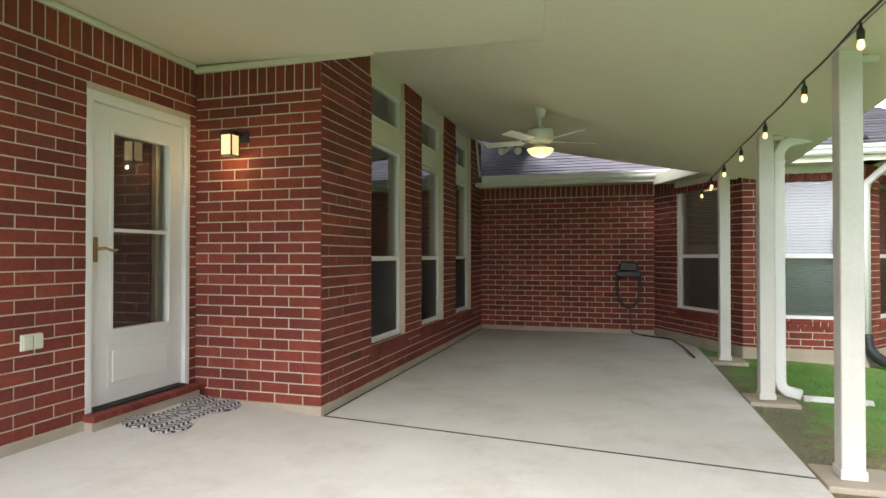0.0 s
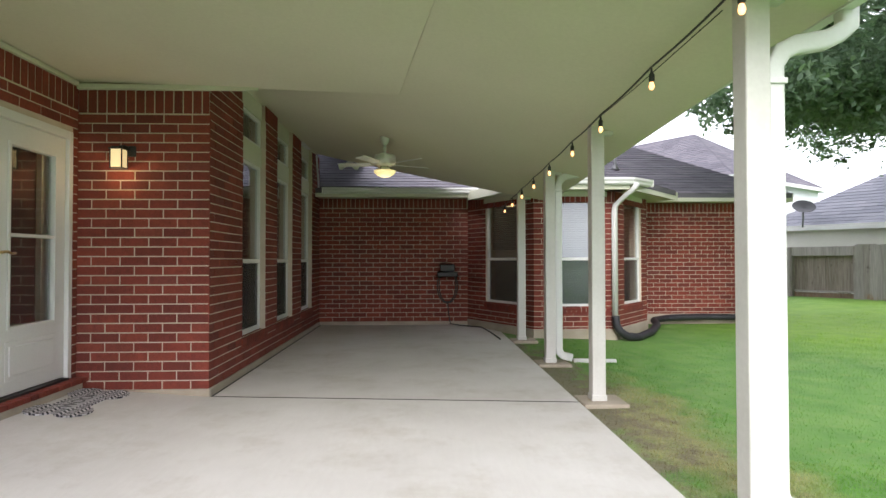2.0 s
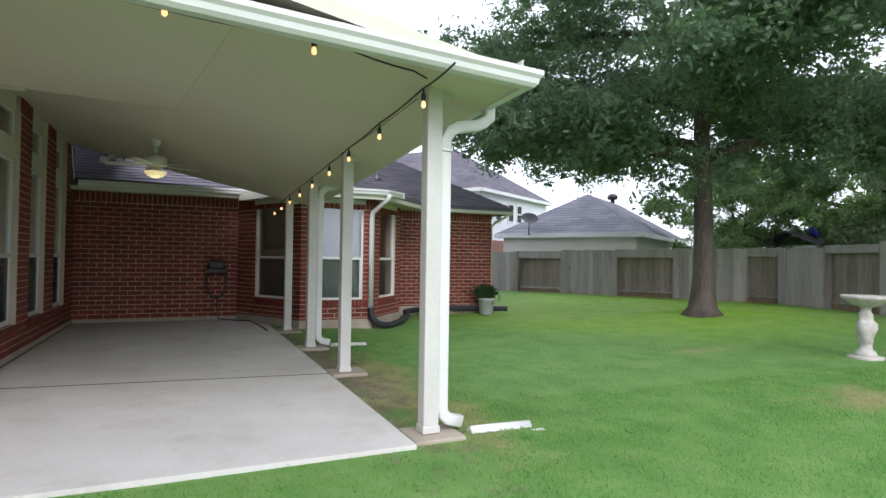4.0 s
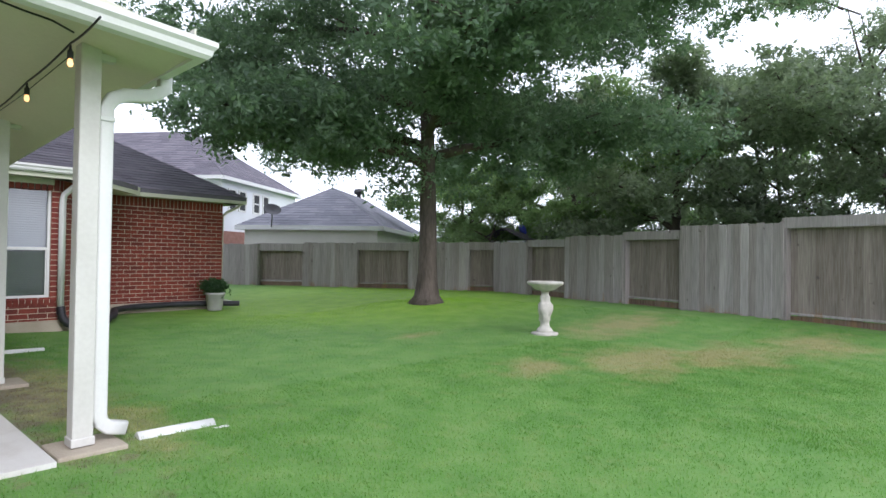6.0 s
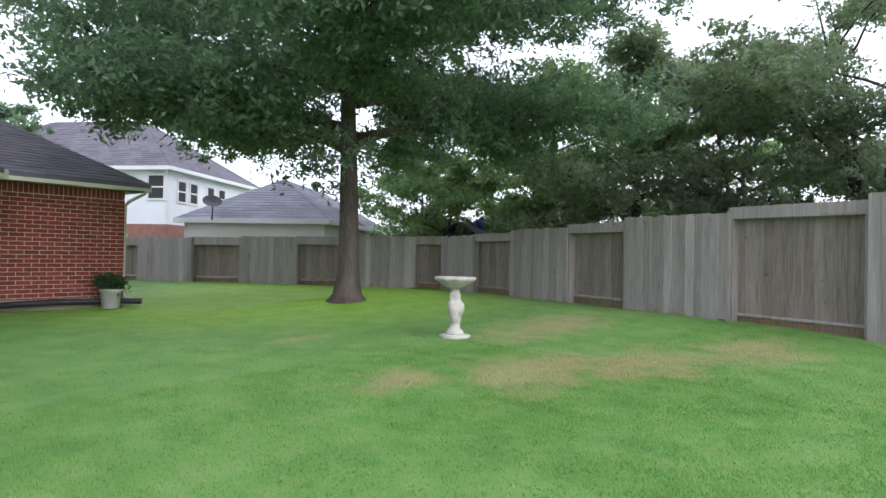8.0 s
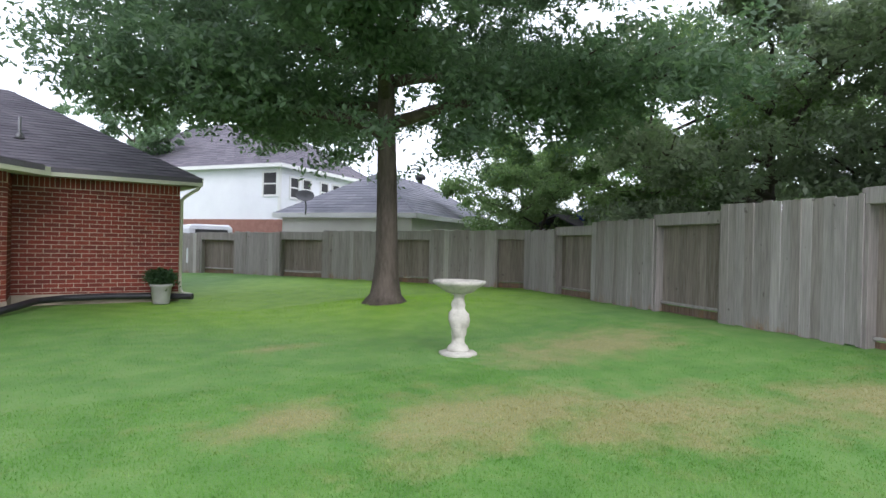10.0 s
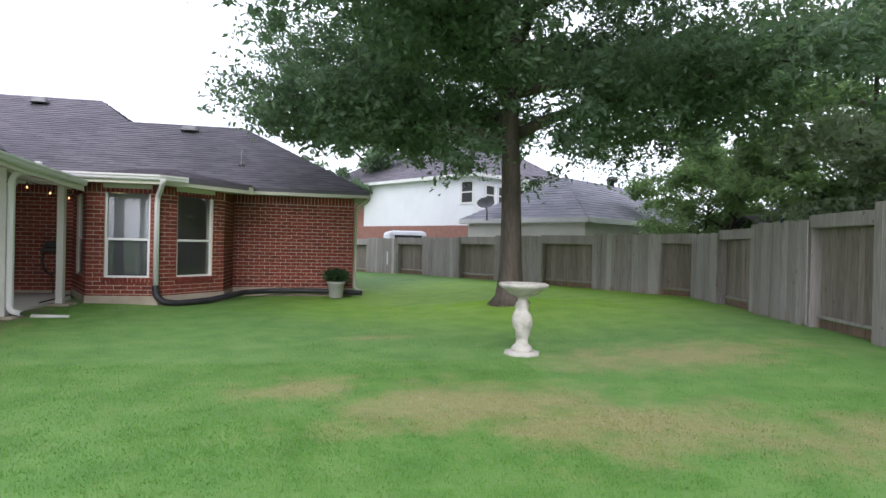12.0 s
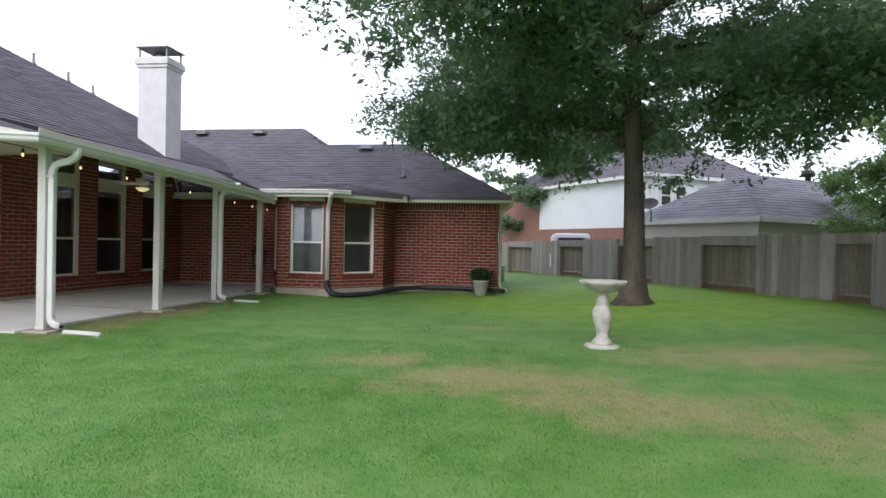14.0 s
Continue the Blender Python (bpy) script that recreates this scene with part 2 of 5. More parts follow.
GLASS = glass_material()
BULB = glow_material("warm_bulb", (1.0, 0.46, 0.16), 1.5)
FROST = glow_material("frosted_lamp_bowl", (1.0, 0.80, 0.30), 0.42)
SCONCE = glow_material("sconce_glass", (1.0, 0.72, 0.3), 0.32)
SCONCE_BULB = glow_material("sconce_bulb", (1.0, 0.8, 0.45), 3.0)


# ---- building helpers ----
def grid_matrix(p, d):
    """Local x along d, local y outward to the right of d, z up."""
    d = Vector((d[0], d[1], 0)).normalized()
    n = Vector((d.y, -d.x, 0))
    return Matrix(((d.x, n.x, 0, p[0]), (d.y, n.y, 0, p[1]), (0, 0, 1, p[2] if len(p) > 2 else 0), (0, 0, 0, 1)))


def box(bm, a, b, m=None, bevel=0.0):
    lo, hi = [min(p, q) for p, q in zip(a, b)], [max(p, q) for p, q in zip(a, b)]
    v = [bm.verts.new((x, y, z)) for z in (lo[2], hi[2]) for y in (lo[1], hi[1]) for x in (lo[0], hi[0])]
    f = [bm.faces.new([v[i] for i in q]) for q in ((0, 2, 3, 1), (4, 5, 7, 6), (0, 1, 5, 4), (2, 6, 7, 3), (0, 4, 6, 2), (1, 3, 7, 5))]
    if bevel:
        es = list({e for k in f for e in k.edges})
        r = bmesh.ops.bevel(bm, geom=es, offset=bevel, segments=2, affect="EDGES", profile=0.5)
        v = list({w for k in r["faces"] for w in k.verts})
        # every vertex of this box after bevelling
        seen, todo = set(v), list(v)
        while todo:
            w = todo.pop()
            for e in w.link_edges:
                o = e.other_vert(w)
                if o not in seen:
                    seen.add(o)
                    todo.append(o)
        v = list(seen)
    if m is not None:
        bmesh.ops.transform(bm, matrix=m, verts=v)
    return v


def tube(bm, path, radii, n=10, cap=True, squash=None):
    """A tube along the points of path; squash=(a, b): a rounded rectangle's half sizes."""
    path = [Vector(p) for p in path]
    if isinstance(radii, (int, float)):
        radii = [radii] * len(path)
    rings, side = [], None
    for i, p in enumerate(path):
        t = (path[min(i + 1, len(path) - 1)] - path[max(i - 1, 0)]).normalized()
        if side is None:
            side = t.orthogonal().normalized() if abs(t.z) < 0.9 else Vector((1, 0, 0))
        side = (side - t * side.dot(t)).normalized()
        up = t.cross(side)
        ring = []
        for k in range(n):
            a = 2 * math.pi * (k + 0.5) / n
            c, s = math.cos(a), math.sin(a)
            if squash:
                c, s = math.copysign(abs(c) ** 0.35, c) * squash[0], math.copysign(abs(s) ** 0.35, s) * squash[1]
                ring.append(bm.verts.new(p + side * c + up * s))
            else:
                ring.append(bm.verts.new(p + (side * c + up * s) * radii[i]))
        rings.append(ring)
    for a, b in zip(rings, rings[1:]):
        for k in range(n):
            bm.faces.new((a[k], a[(k + 1) % n], b[(k + 1) % n], b[k])).smooth = True
    if cap:
        bm.faces.new(rings[0][::-1])
        bm.faces.new(rings[-1])
    return rings


def lathe(bm, profile, at, n=24, wobble=None):
    rings = []
    for r, z in profile:
        rings.append([bm.verts.new((at[0] + math.cos(2 * math.pi * k / n) * r * (wobble(k / n, z) if wobble else 1),
                                    at[1] + math.sin(2 * math.pi * k / n) * r * (wobble(k / n, z) if wobble else 1), at[2] + z)) for k in range(n)])
    for a, b in zip(rings, rings[1:]):
        for k in range(n):
            bm.faces.new((a[k], a[(k + 1) % n], b[(k + 1) % n], b[k])).smooth = True
    bm.faces.new(rings[0][::-1])
    bm.faces.new(rings[-1])


def prism(bm, pts, thick):
    """A flat polygon (list of 3D points) given depth along -z."""
    top = [bm.verts.new(p) for p in pts]
    low = [bm.verts.new((p[0], p[1], p[2] - thick)) for p in pts]
    bm.faces.new(top)
    bm.faces.new(low[::-1])
    for i in range(len(pts)):
        j = (i + 1) % len(pts)
        bm.faces.new((top[j], top[i], low[i], low[j]))


def mesh_of(name, bm, material):
    bmesh.ops.recalc_face_normals(bm, faces=bm.faces)
    me = bpy.data.meshes.new(name)
    bm.to_mesh(me)
    bm.free()
    me.materials.append(material)
    return me


def part(name, bm, material, parent, label=""):
    ob = new(name, mesh_of(name, bm, material))
    ob.parent = parent
    if parent.parent is None:
        ob.matrix_parent_inverse = parent.matrix_basis.inverted()
    return tagged(ob, label)


def thing(name, at, label, category, group="", kind=""):
    ob = new(name)
    ob.empty_display_size = 0.1
    ob.matrix_basis = Matrix.Translation(at)
    return tagged(ob, label, category, group, kind)


def solid(name, bm, material, label, category, kind="", group=""):
    return tagged(new(name, mesh_of(name, bm, material)), label, category, group, kind)


def boxes(*pairs, m=None, bevel=0.0):
    bm = bmesh.new()
    for a, b in pairs:
        box(bm, a, b, m, bevel)
    return bm


# ---- brick walls ----
PITCH, COURSE, JOINT, PROUD = 0.236, 0.0788, 0.0095, 0.006
brick_meshes = {}


def brick_verts(w, h):
    x, z, c = w / 2, h / 2, 0.003
    return ([(-x, 0, -z), (x, 0, -z), (x, 0, z), (-x, 0, z), (-x, PROUD - c, -z), (x, PROUD - c, -z), (x, PROUD - c, z), (-x, PROUD - c, z),
             (-x + c, PROUD, -z + c), (x - c, PROUD, -z + c), (x - c, PROUD, z - c), (-x + c, PROUD, z - c)],
            [(0, 1, 5, 4), (1, 2, 6, 5), (2, 3, 7, 6), (3, 0, 4, 7), (4, 5, 9, 8), (5, 6, 10, 9), (6, 7, 11, 10), (7, 4, 8, 11), (8, 9, 10, 11)])


def brick_mesh(w, h, material):
    key = (round(w, 3), round(h, 3), material.name)
    if key not in brick_meshes:
        me = bpy.data.meshes.new("brick")
        v, f = brick_verts(key[0], key[1])
        me.from_pydata(v, [], f)
        me.materials.append(material)
        brick_meshes[key] = me
    return brick_meshes[key]


def lay_courses(length, z0, z1, openings, soldier, start=0.0):
    """Rectangles (u, z, w, h) of the bricks of a wall in running bond, with a soldier course on top."""
    out = []
    top = z1 - (0.2 if soldier else 0.0)
    rise = (top - z0) / round((top - z0) / COURSE)
    row = 0
    z = z0
    while z < top - 0.03:
        h = rise - JOINT
        mid = z + h / 2
        spans = [(0.0, length)]
        for a, b, c, d in openings:
            if c - 0.01 < mid < d + 0.01:
                spans = [s for p, q in spans for s in ((p, min(q, a)), (max(p, b), q)) if s[1] - s[0] > 0.02]
        u = start - (PITCH / 2 if row % 2 else 0) - PITCH
        while u < length:
            for p, q in spans:
                a, b = max(u, p), min(u + PITCH, q)
                # slivers at an end join the brick beside them
                if b < q and q - b < 0.05:
                    b = q
                if a > p and a - p < 0.05:
                    a = p
                if b - a > 0.05:
                    # bricks run up to corners and reveals, and leave half a joint elsewhere
                    lo = a - PROUD * 0.9 if a < 0.001 else (a if a == p else a + JOINT / 2)
                    hi = b + PROUD * 0.9 if b > length - 0.001 else (b if b == q else b - JOINT / 2)
                    out.append(((lo + hi) / 2, mid, hi - lo, h))
            u += PITCH
        z += rise
        row += 1
    if soldier:
        u = 0.0
        while u < length - 0.03:
            w = min(COURSE, length - u)
            if not any(a < u + w / 2 < b and c < top + 0.1 < d for a, b, c, d in openings):
                out.append((u + w / 2, top + 0.1, w - JOINT, 0.2 - JOINT))
            u += COURSE
    return out


def brick_wall(name, p, q, z0, z1, openings=(), soldier=True, thick=0.2, label="", near=None, material=None, start=0.0, brick_top=None):
    """A wall from p to q whose outer face is to the right of that way. openings: (u0, u1, z0, z1)."""
    material = material or BRICK
    d = (q[0] - p[0], q[1] - p[1])
    length = math.hypot(*d)
    m = grid_matrix((p[0], p[1], 0), d)
    us = sorted({0.0, length, *[k for o in openings for k in o[:2]]})
    zs = sorted({z0, z1, *[k for o in openings for k in o[2:]]})
    bm = bmesh.new()
    for a, b in zip(us, us[1:]):
        for c, e in zip(zs, zs[1:]):
            if not any(o[0] < (a + b) / 2 < o[1] and o[2] < (c + e) / 2 < o[3] for o in openings):
                box(bm, (a + (0.004 if a == 0.0 else 0.0), -thick, c), (b - (0.004 if b == length else 0.0), 0, e), m)
    wall = solid(name, bm, MORTAR, label or "red brick wall with pale mortar joints", "wall", "structure")
    masonry.append((wall, m, lay_courses(length, max(z0, 0.06), brick_top or z1, openings, soldier, start), near or (0, length), material))
    return wall, m, length


masonry = []


def lay_all():
    """Bricks: up to 300 a wall as pieces of their own, the rest joined."""
    rnd = random.Random(5)
    for wall, m, rects, (lo, hi), material in masonry:
        single = [r for r in rects if lo <= r[0] <= hi][:300]
        keep = set(map(id, single))
        rest = [r for r in rects if id(r) not in keep]
        for u, z, w, h in single:
            ob = new("brick", brick_mesh(w, h, material))
            ob.parent = wall
            ob.matrix_basis = m @ Matrix.Translation((u, rnd.uniform(-0.0025, 0.0005), z)) @ pose(0, 0, 0, rnd.uniform(-0.5, 0.5), rnd.uniform(-0.25, 0.25), rnd.uniform(-0.4, 0.4))
        if rest:
            vs, fs = [], []
            for u, z, w, h in rest:
                v, f = brick_verts(w, h)
                k = len(vs)
                vs += [m @ Vector((x + u, y + rnd.uniform(-0.001, 0.001), zz + z)) for x, y, zz in v]
                fs += [[i + k for i in q] for q in f]
            me = bpy.data.meshes.new("brick_courses")
            me.from_pydata(vs, [], fs)
            me.materials.append(material)
            ob = new("brick_courses", me)
            ob.parent = wall
            tagged(ob, "upper courses of the same red brick", kind="stuff")


def plinth(name, p, q, z0, z1, proud=0.02):
    m = grid_matrix((p[0], p[1], 0), (q[0] - p[0], q[1] - p[1]))
    return solid(name, boxes(((0.003, -0.15, z0), (math.hypot(q[0] - p[0], q[1] - p[1]) + proud - 0.004, proud, z1)), m=m, bevel=0.006), PLINTH, "bare concrete house foundation strip", "foundation", "structure")


# plan: corners of the house seen from the garden
A0, A1 = (-1.62, -3.0), (-1.62, 3.14)
A2, A3 = (-0.53, 3.14), (-0.53, 8.4)
B0, B1, B2, B3, B4 = (2.09, 8.4), (2.95, 6.80), (4.18, 6.80), (5.13, 7.98), (5.13, 9.13)
C1, C2 = (7.86, 9.13), (7.28, 15.3)
LOW = -0.25
WINZ = (0.42, 1.15, 2.09)


def along(p, q, pt):
    d = Vector((q[0] - p[0], q[1] - p[1])).normalized()
    return (Vector(pt) - Vector(p)).dot(d)


DOOR = (2.16, 3.07)
brick_wall("wall_door", A0, A1, LOW, 2.72, [(DOOR[0] + 3.0, DOOR[1] + 3.0, 0.18, 2.20)], near=(3.9, 6.2), label="red brick wall beside the white back door", brick_top=2.60)
brick_wall("wall_lamp", A1, A2, LOW, 2.70, label="red brick wall that carries the porch lantern", brick_top=2.578)
LONGW = [(4.04, 4.90), (5.42, 6.28), (6.86, 7.72)]
brick_wall("wall_windows", A2, A3, LOW, 2.93, [(a - 3.14, b - 3.14, 0.36, 2.95) for a, b in LONGW], near=(0, 5.3), label="red brick wall with three tall windows between piers", start=PITCH / 2)
brick_wall("wall_back", A3, B0, LOW, 2.25, label="red brick wall closing the covered patio")
bayl = math.hypot(B1[0] - B0[0], B1[1] - B0[1])
BW1, BW2, BW3 = (0.55, 1.40), (0.30, 1.08), (0.39, 1.23)
brick_wall("wall_bay_west", B0, B1, LOW, 2.20, [(*BW1, WINZ[0], WINZ[2])], label="angled red brick bay wall with a window")
brick_wall("wall_bay_south", B1, B2, LOW, 2.20, [(*BW2, WINZ[0], WINZ[2])], label="red brick bay wall with a window with blinds")
brick_wall("wall_bay_east", B2, B3, LOW, 2.20, [(*BW3, WINZ[0], WINZ[2])], label="angled red brick bay wall with a window")
brick_wall("wall_bay_return", B3, B4, LOW, 2.20, label="short red brick return wall")
brick_wall("wall_wing", B4, C1, LOW, 2.24, label="plain red brick wing wall above the lawn")
brick_wall("wall_wing_side", C1, C2, LOW, 2.24, label="red brick side wall of the wing", near=(0, 2.0), thick=0.05)
for nm, p, q, zt in (("baseboard_1", A0, A1, 0.145), ("baseboard_2", A1, A2, 0.065), ("baseboard_3", A2, A3, 0.06), ("baseboard_4", A3, B0, 0.06), ("baseboard_5", B0, B1, 0.10),
                     ("baseboard_6", B1, B2, 0.10), ("baseboard_7", B2, B3, 0.10), ("baseboard_8", B3, B4, 0.10), ("baseboard_9", B4, C1, 0.10), ("baseboard_10", C1, C2, 0.10)):
    plinth(nm, p, q, LOW, zt)

# plain walls that close the house out of view
solid("wall_west", boxes(((-9.2, -3.0, LOW), (-9.0, 18.0, 2.7))), MORTAR, "plain outer wall on the far side", "wall", "structure")
solid("wall_north", boxes(((-9.0, 15.3, LOW), (7.2, 15.5, 2.3))), MORTAR, "plain outer wall behind the house", "wall", "structure")
solid("wall_south", boxes(((-9.0, -3.0, LOW), (-1.82, -2.8, 2.7))), MORTAR, "plain outer wall of the house", "wall", "structure")
solid("room_partition", boxes(((-9.0, 9.2, 0.0), (5.0, 9.3, 2.4))), ROOM, "plain plastered inner wall", "wall", "structure")
solid("room_wall", boxes(((-4.0, 3.3, 0.0), (-3.9, 9.2, 3.4))), ROOM, "plain plastered inner wall of the room", "wall", "structure")
solid("room_floor", boxes(((-9.0, -2.8, -0.02), (-1.82, 18.0, 0.04)), ((-1.82, 3.34, -0.02), (-0.75, 9.2, 0.04))), ROOM, "plain floor inside the house", "floor", "structure")
solid("room_ceiling", boxes(((-9.0, -2.8, 2.75), (-1.82, 18.0, 2.8)), ((-1.82, 3.34, 2.97), (-0.75, 9.2, 3.02))), ROOM, "plain ceiling inside the house", "ceiling", "structure")

BAYROOM = [(2.30, 8.42), (3.06, 7.03), (4.08, 7.03), (4.90, 8.05), (4.90, 9.18), (2.30, 9.18)]
bm = bmesh.new()
prism(bm, [(x, y, 0.04) for x, y in BAYROOM], 0.06)
solid("room_floor_bay", bm, ROOM, "plain floor inside the bay", "floor", "structure")
bm = bmesh.new()
prism(bm, [(x, y, 2.24) for x, y in BAYROOM], 0.04)
solid("room_ceiling_bay", bm, ROOM, "plain ceiling inside the bay", "ceiling", "structure")

# ---- ground ----
def smooth(v):
    v = min(max(v, 0.0), 1.0)
    return v * v * (3 - 2 * v)


TREE = (10.60, 5.40)


def lawn_z(x, y):
    edge = math.hypot(max(0.0, x - 2.6, -3.0 - x), max(0.0, 0.4 - y, y - 9.0))
    z = -0.10 + 0.068 * (1 - smooth((edge - 0.3) / 2.2)) + 0.19 * smooth((x - 9.5) / 4.0 + (y - 3.0) * 0.05) + 0.02 * smooth((y - 7.0) / 5.0) * smooth((x - 6.0) / 3.0)
    z += 0.20 * math.exp(-((x - TREE[0]) ** 2 + (y - TREE[1]) ** 2) / 1.6)
    return z + 0.012 * noise.noise((x * 0.9, y * 0.9, 3.0))


xs = [-400, -150, -60, -30, -15] + [-8 + 0.5 * i for i in range(65)] + [30, 45, 80, 160, 400]
ys = [-400, -150, -60, -30, -18] + [-12 + 0.5 * i for i in range(73)] + [30, 45, 80, 160, 400]
bm = bmesh.new()
gv = [[bm.verts.new((x, y, lawn_z(x, y))) for x in xs] for y in ys]
for j in range(len(ys) - 1):
    for i in range(len(xs) - 1):
        bm.faces.new((gv[j][i], gv[j][i + 1], gv[j + 1][i + 1], gv[j + 1][i])).smooth = True
ground = solid("ground", bm, LAWN, "green mown lawn with dry straw-coloured patches", "lawn", "structure")

# patio slab in two pours with an open joint
SLABX, SLABY = 2.52, 0.42


def joint(x):
    """The joint runs slightly askew across the slab."""
    return 3.13 - 0.108 * (x + 0.5)


bm = bmesh.new()
prism(bm, [(-0.55, SLABY, 0.0), (SLABX, SLABY, 0.0), (SLABX, joint(SLABX) - 0.011, 0.0), (-0.55, joint(-0.55) - 0.011, 0.0)], 0.2)
prism(bm, [(-1.60, SLABY, 0.085), (-0.55, SLABY, 0.0), (-0.55, joint(-0.55) - 0.011, 0.0), (-1.60, joint(-0.55) - 0.011, 0.085)], 0.25)
solid("floor_near", bm, CONCRETE, "pale grey concrete patio slab by the door", "patio", "structure")
bm = bmesh.new()
prism(bm, [(-0.49, joint(-0.49) + 0.011, 0.0), (SLABX, joint(SLABX) + 0.011, 0.0), (SLABX, 7.30, 0.0), (B0[0] - 0.03, 8.36, 0.0), (-0.49, 8.36, 0.0)], 0.2)
solid("floor_far", bm, CONCRETE, "pale grey concrete patio slab under the fan", "patio", "structure")
bm = boxes(((-0.505, 3.15, -0.2), (-0.488, 8.36, 0.001)))
prism(bm, [(-0.5, joint(-0.5) - 0.011, 0.001), (SLABX - 0.004, joint(SLABX) - 0.011, 0.001), (SLABX - 0.004, joint(SLABX) + 0.011, 0.001), (-0.5, joint(-0.5) + 0.011, 0.001)], 0.19)
solid("floor_joint", bm, GROOVE, "dark expansion joint in the slab", "joint", "structure")


# ---- ceiling and roofs ----
def zfar(x, y):
    """The far ceiling: level along the house, drooping towards the far posts."""
    return 2.93 - (0.1795 + 0.0128 * y) * (x + 0.6)


def znear(x):
    return 2.61 - 0.03 * (x + 0.5)


def crease(y):
    k = 0.1795 + 0.0128 * y
    return (2.93 - 0.6 * k - 2.61 + 0.015) / (k - 0.03)


def ceil_end(x):
    return 7.9 - 0.5 * max(x, 0.0)


def sheet(bm, corners, depth=0.03, n=6):
    """A ruled board over four corners (x, y) at heights f(x, y)."""
    (a, b, c, d), f = corners
    rows = []
    for i in range(n + 1):
        p0 = [a[k] + (d[k] - a[k]) * i / n for k in (0, 1)]
        p1 = [b[k] + (c[k] - b[k]) * i / n for k in (0, 1)]
        rows.append([[bm.verts.new((p0[0] + (p1[0] - p0[0]) * j / n, p0[1] + (p1[1] - p0[1]) * j / n, f(p0[0] + (p1[0] - p0[0]) * j / n, p0[1] + (p1[1] - p0[1]) * j / n) + h)) for j in range(n + 1)] for h in (0.0, depth)])
    for lay in (0, 1):
        for i in range(n):
            for j in range(n):
                q = (rows[i][lay][j], rows[i][lay][j + 1], rows[i + 1][lay][j + 1], rows[i + 1][lay][j])
                bm.faces.new(q if lay else q[::-1])
    for i in range(n):
        for j in (0, n):
            bm.faces.new((rows[i][0][j], rows[i + 1][0][j], rows[i + 1][1][j], rows[i][1][j]))
            bm.faces.new((rows[j][0][i], rows[j][0][i + 1], rows[j][1][i + 1], rows[j][1][i]))


EAVE_X, EAVE_Y = 3.08, 0.14
XM0, XM1 = crease(EAVE_Y), crease(3.14)
XM = XM1
bm = bmesh.new()
sheet(bm, (((-0.75, 3.15), (EAVE_X, 3.15), (EAVE_X, ceil_end(EAVE_X)), (-0.75, ceil_end(-0.75))), zfar))
sheet(bm, (((-1.66, EAVE_Y), (XM0, EAVE_Y), (XM1, 3.14), (-1.66, 3.14)), lambda x, y: znear(x)))
sheet(bm, (((XM0, EAVE_Y), (EAVE_X, EAVE_Y), (EAVE_X, 3.15), (XM1, 3.15)), zfar))
v = [bm.verts.new(p) for p in ((-0.56, 3.145, znear(-0.56)), (XM, 3.145, znear(XM)), (-0.56, 3.145, zfar(-0.56, 3.145)))]
w = [bm.verts.new((p.co.x, 3.125, p.co.z)) for p in v]
bm.faces.new(v)
bm.faces.new(w[::-1])
for i in range(3):
    bm.faces.new((v[i], v[(i + 1) % 3], w[(i + 1) % 3], w[i]))
ceiling = solid("ceiling", bm, CEIL, "cream painted patio ceiling sloping down to the posts", "ceiling", "structure")

# cream crown strip where the ceiling meets the brick
m = grid_matrix((*A1, 0), (1, 0))
solid("trim_lamp_wall", boxes(((0, 0.0, 2.575), (1.50, 0.035, 2.618)), m=m, bevel=0.006), CREAM, "cream painted strip under the ceiling", "trim", "structure")
m = grid_matrix((*A0, 0), (0, 1))
solid("trim_door_wall", boxes(((3.2, 0.0, 2.60), (6.1, 0.03, 2.636)), m=m, bevel=0.006), CREAM, "cream painted strip under the ceiling", "trim", "structure")


def shingles(bm, ea, eb, tb, ta, seed=0, tab=0.30, row=0.14, lift=0.012):
    """Overlapping tabs on a quad: eave from ea to eb, top from ta to tb."""
    rnd = random.Random(seed)
    ea, eb, tb, ta = map(Vector, (ea, eb, tb, ta))
    nrm = (eb - ea).cross(ta - ea)
    if nrm.length < 1e-6:
        nrm = (eb - ea).cross(tb - ea)
    nrm.normalize()
    if nrm.z < 0:
        nrm.negate()
    rows = max(1, int(((ta + tb) / 2 - (ea + eb) / 2).length / row))
    for i in range(rows):
        f0, f1 = i / rows, min(1.0, (i + 1.25) / rows)
        a0, b0, a1, b1 = ea.lerp(ta, f0), eb.lerp(tb, f0), ea.lerp(ta, f1), eb.lerp(tb, f1)
        n = max(1, int((b0 - a0).length / tab))
        off = rnd.random() / n
        cuts = sorted({0.0, 1.0, *[min(max((k + off) / n + rnd.uniform(-0.12, 0.12) / n, 0), 1) for k in range(n)]})
        for c, d in zip(cuts, cuts[1:]):
            if (d - c) * (b0 - a0).length < 0.02:
                continue
            k = lift + rnd.uniform(0, 0.008)
            g = 0.004 / max((b0 - a0).length, 0.1)
            low = [a0.lerp(b0, c + g), a0.lerp(b0, d - g)]
            top = [a1.lerp(b1, d - g), a1.lerp(b1, c + g)]
            p = [bm.verts.new(low[0] + nrm * k), bm.verts.new(low[1] + nrm * k), bm.verts.new(top[0] + nrm * 0.002), bm.verts.new(top[1] + nrm * 0.002)]
            q = [bm.verts.new(low[0] - nrm * 0.004), bm.verts.new(low[1] - nrm * 0.004)]
            bm.faces.new(p)
            bm.faces.new((q[0], q[1], p[1], p[0]))


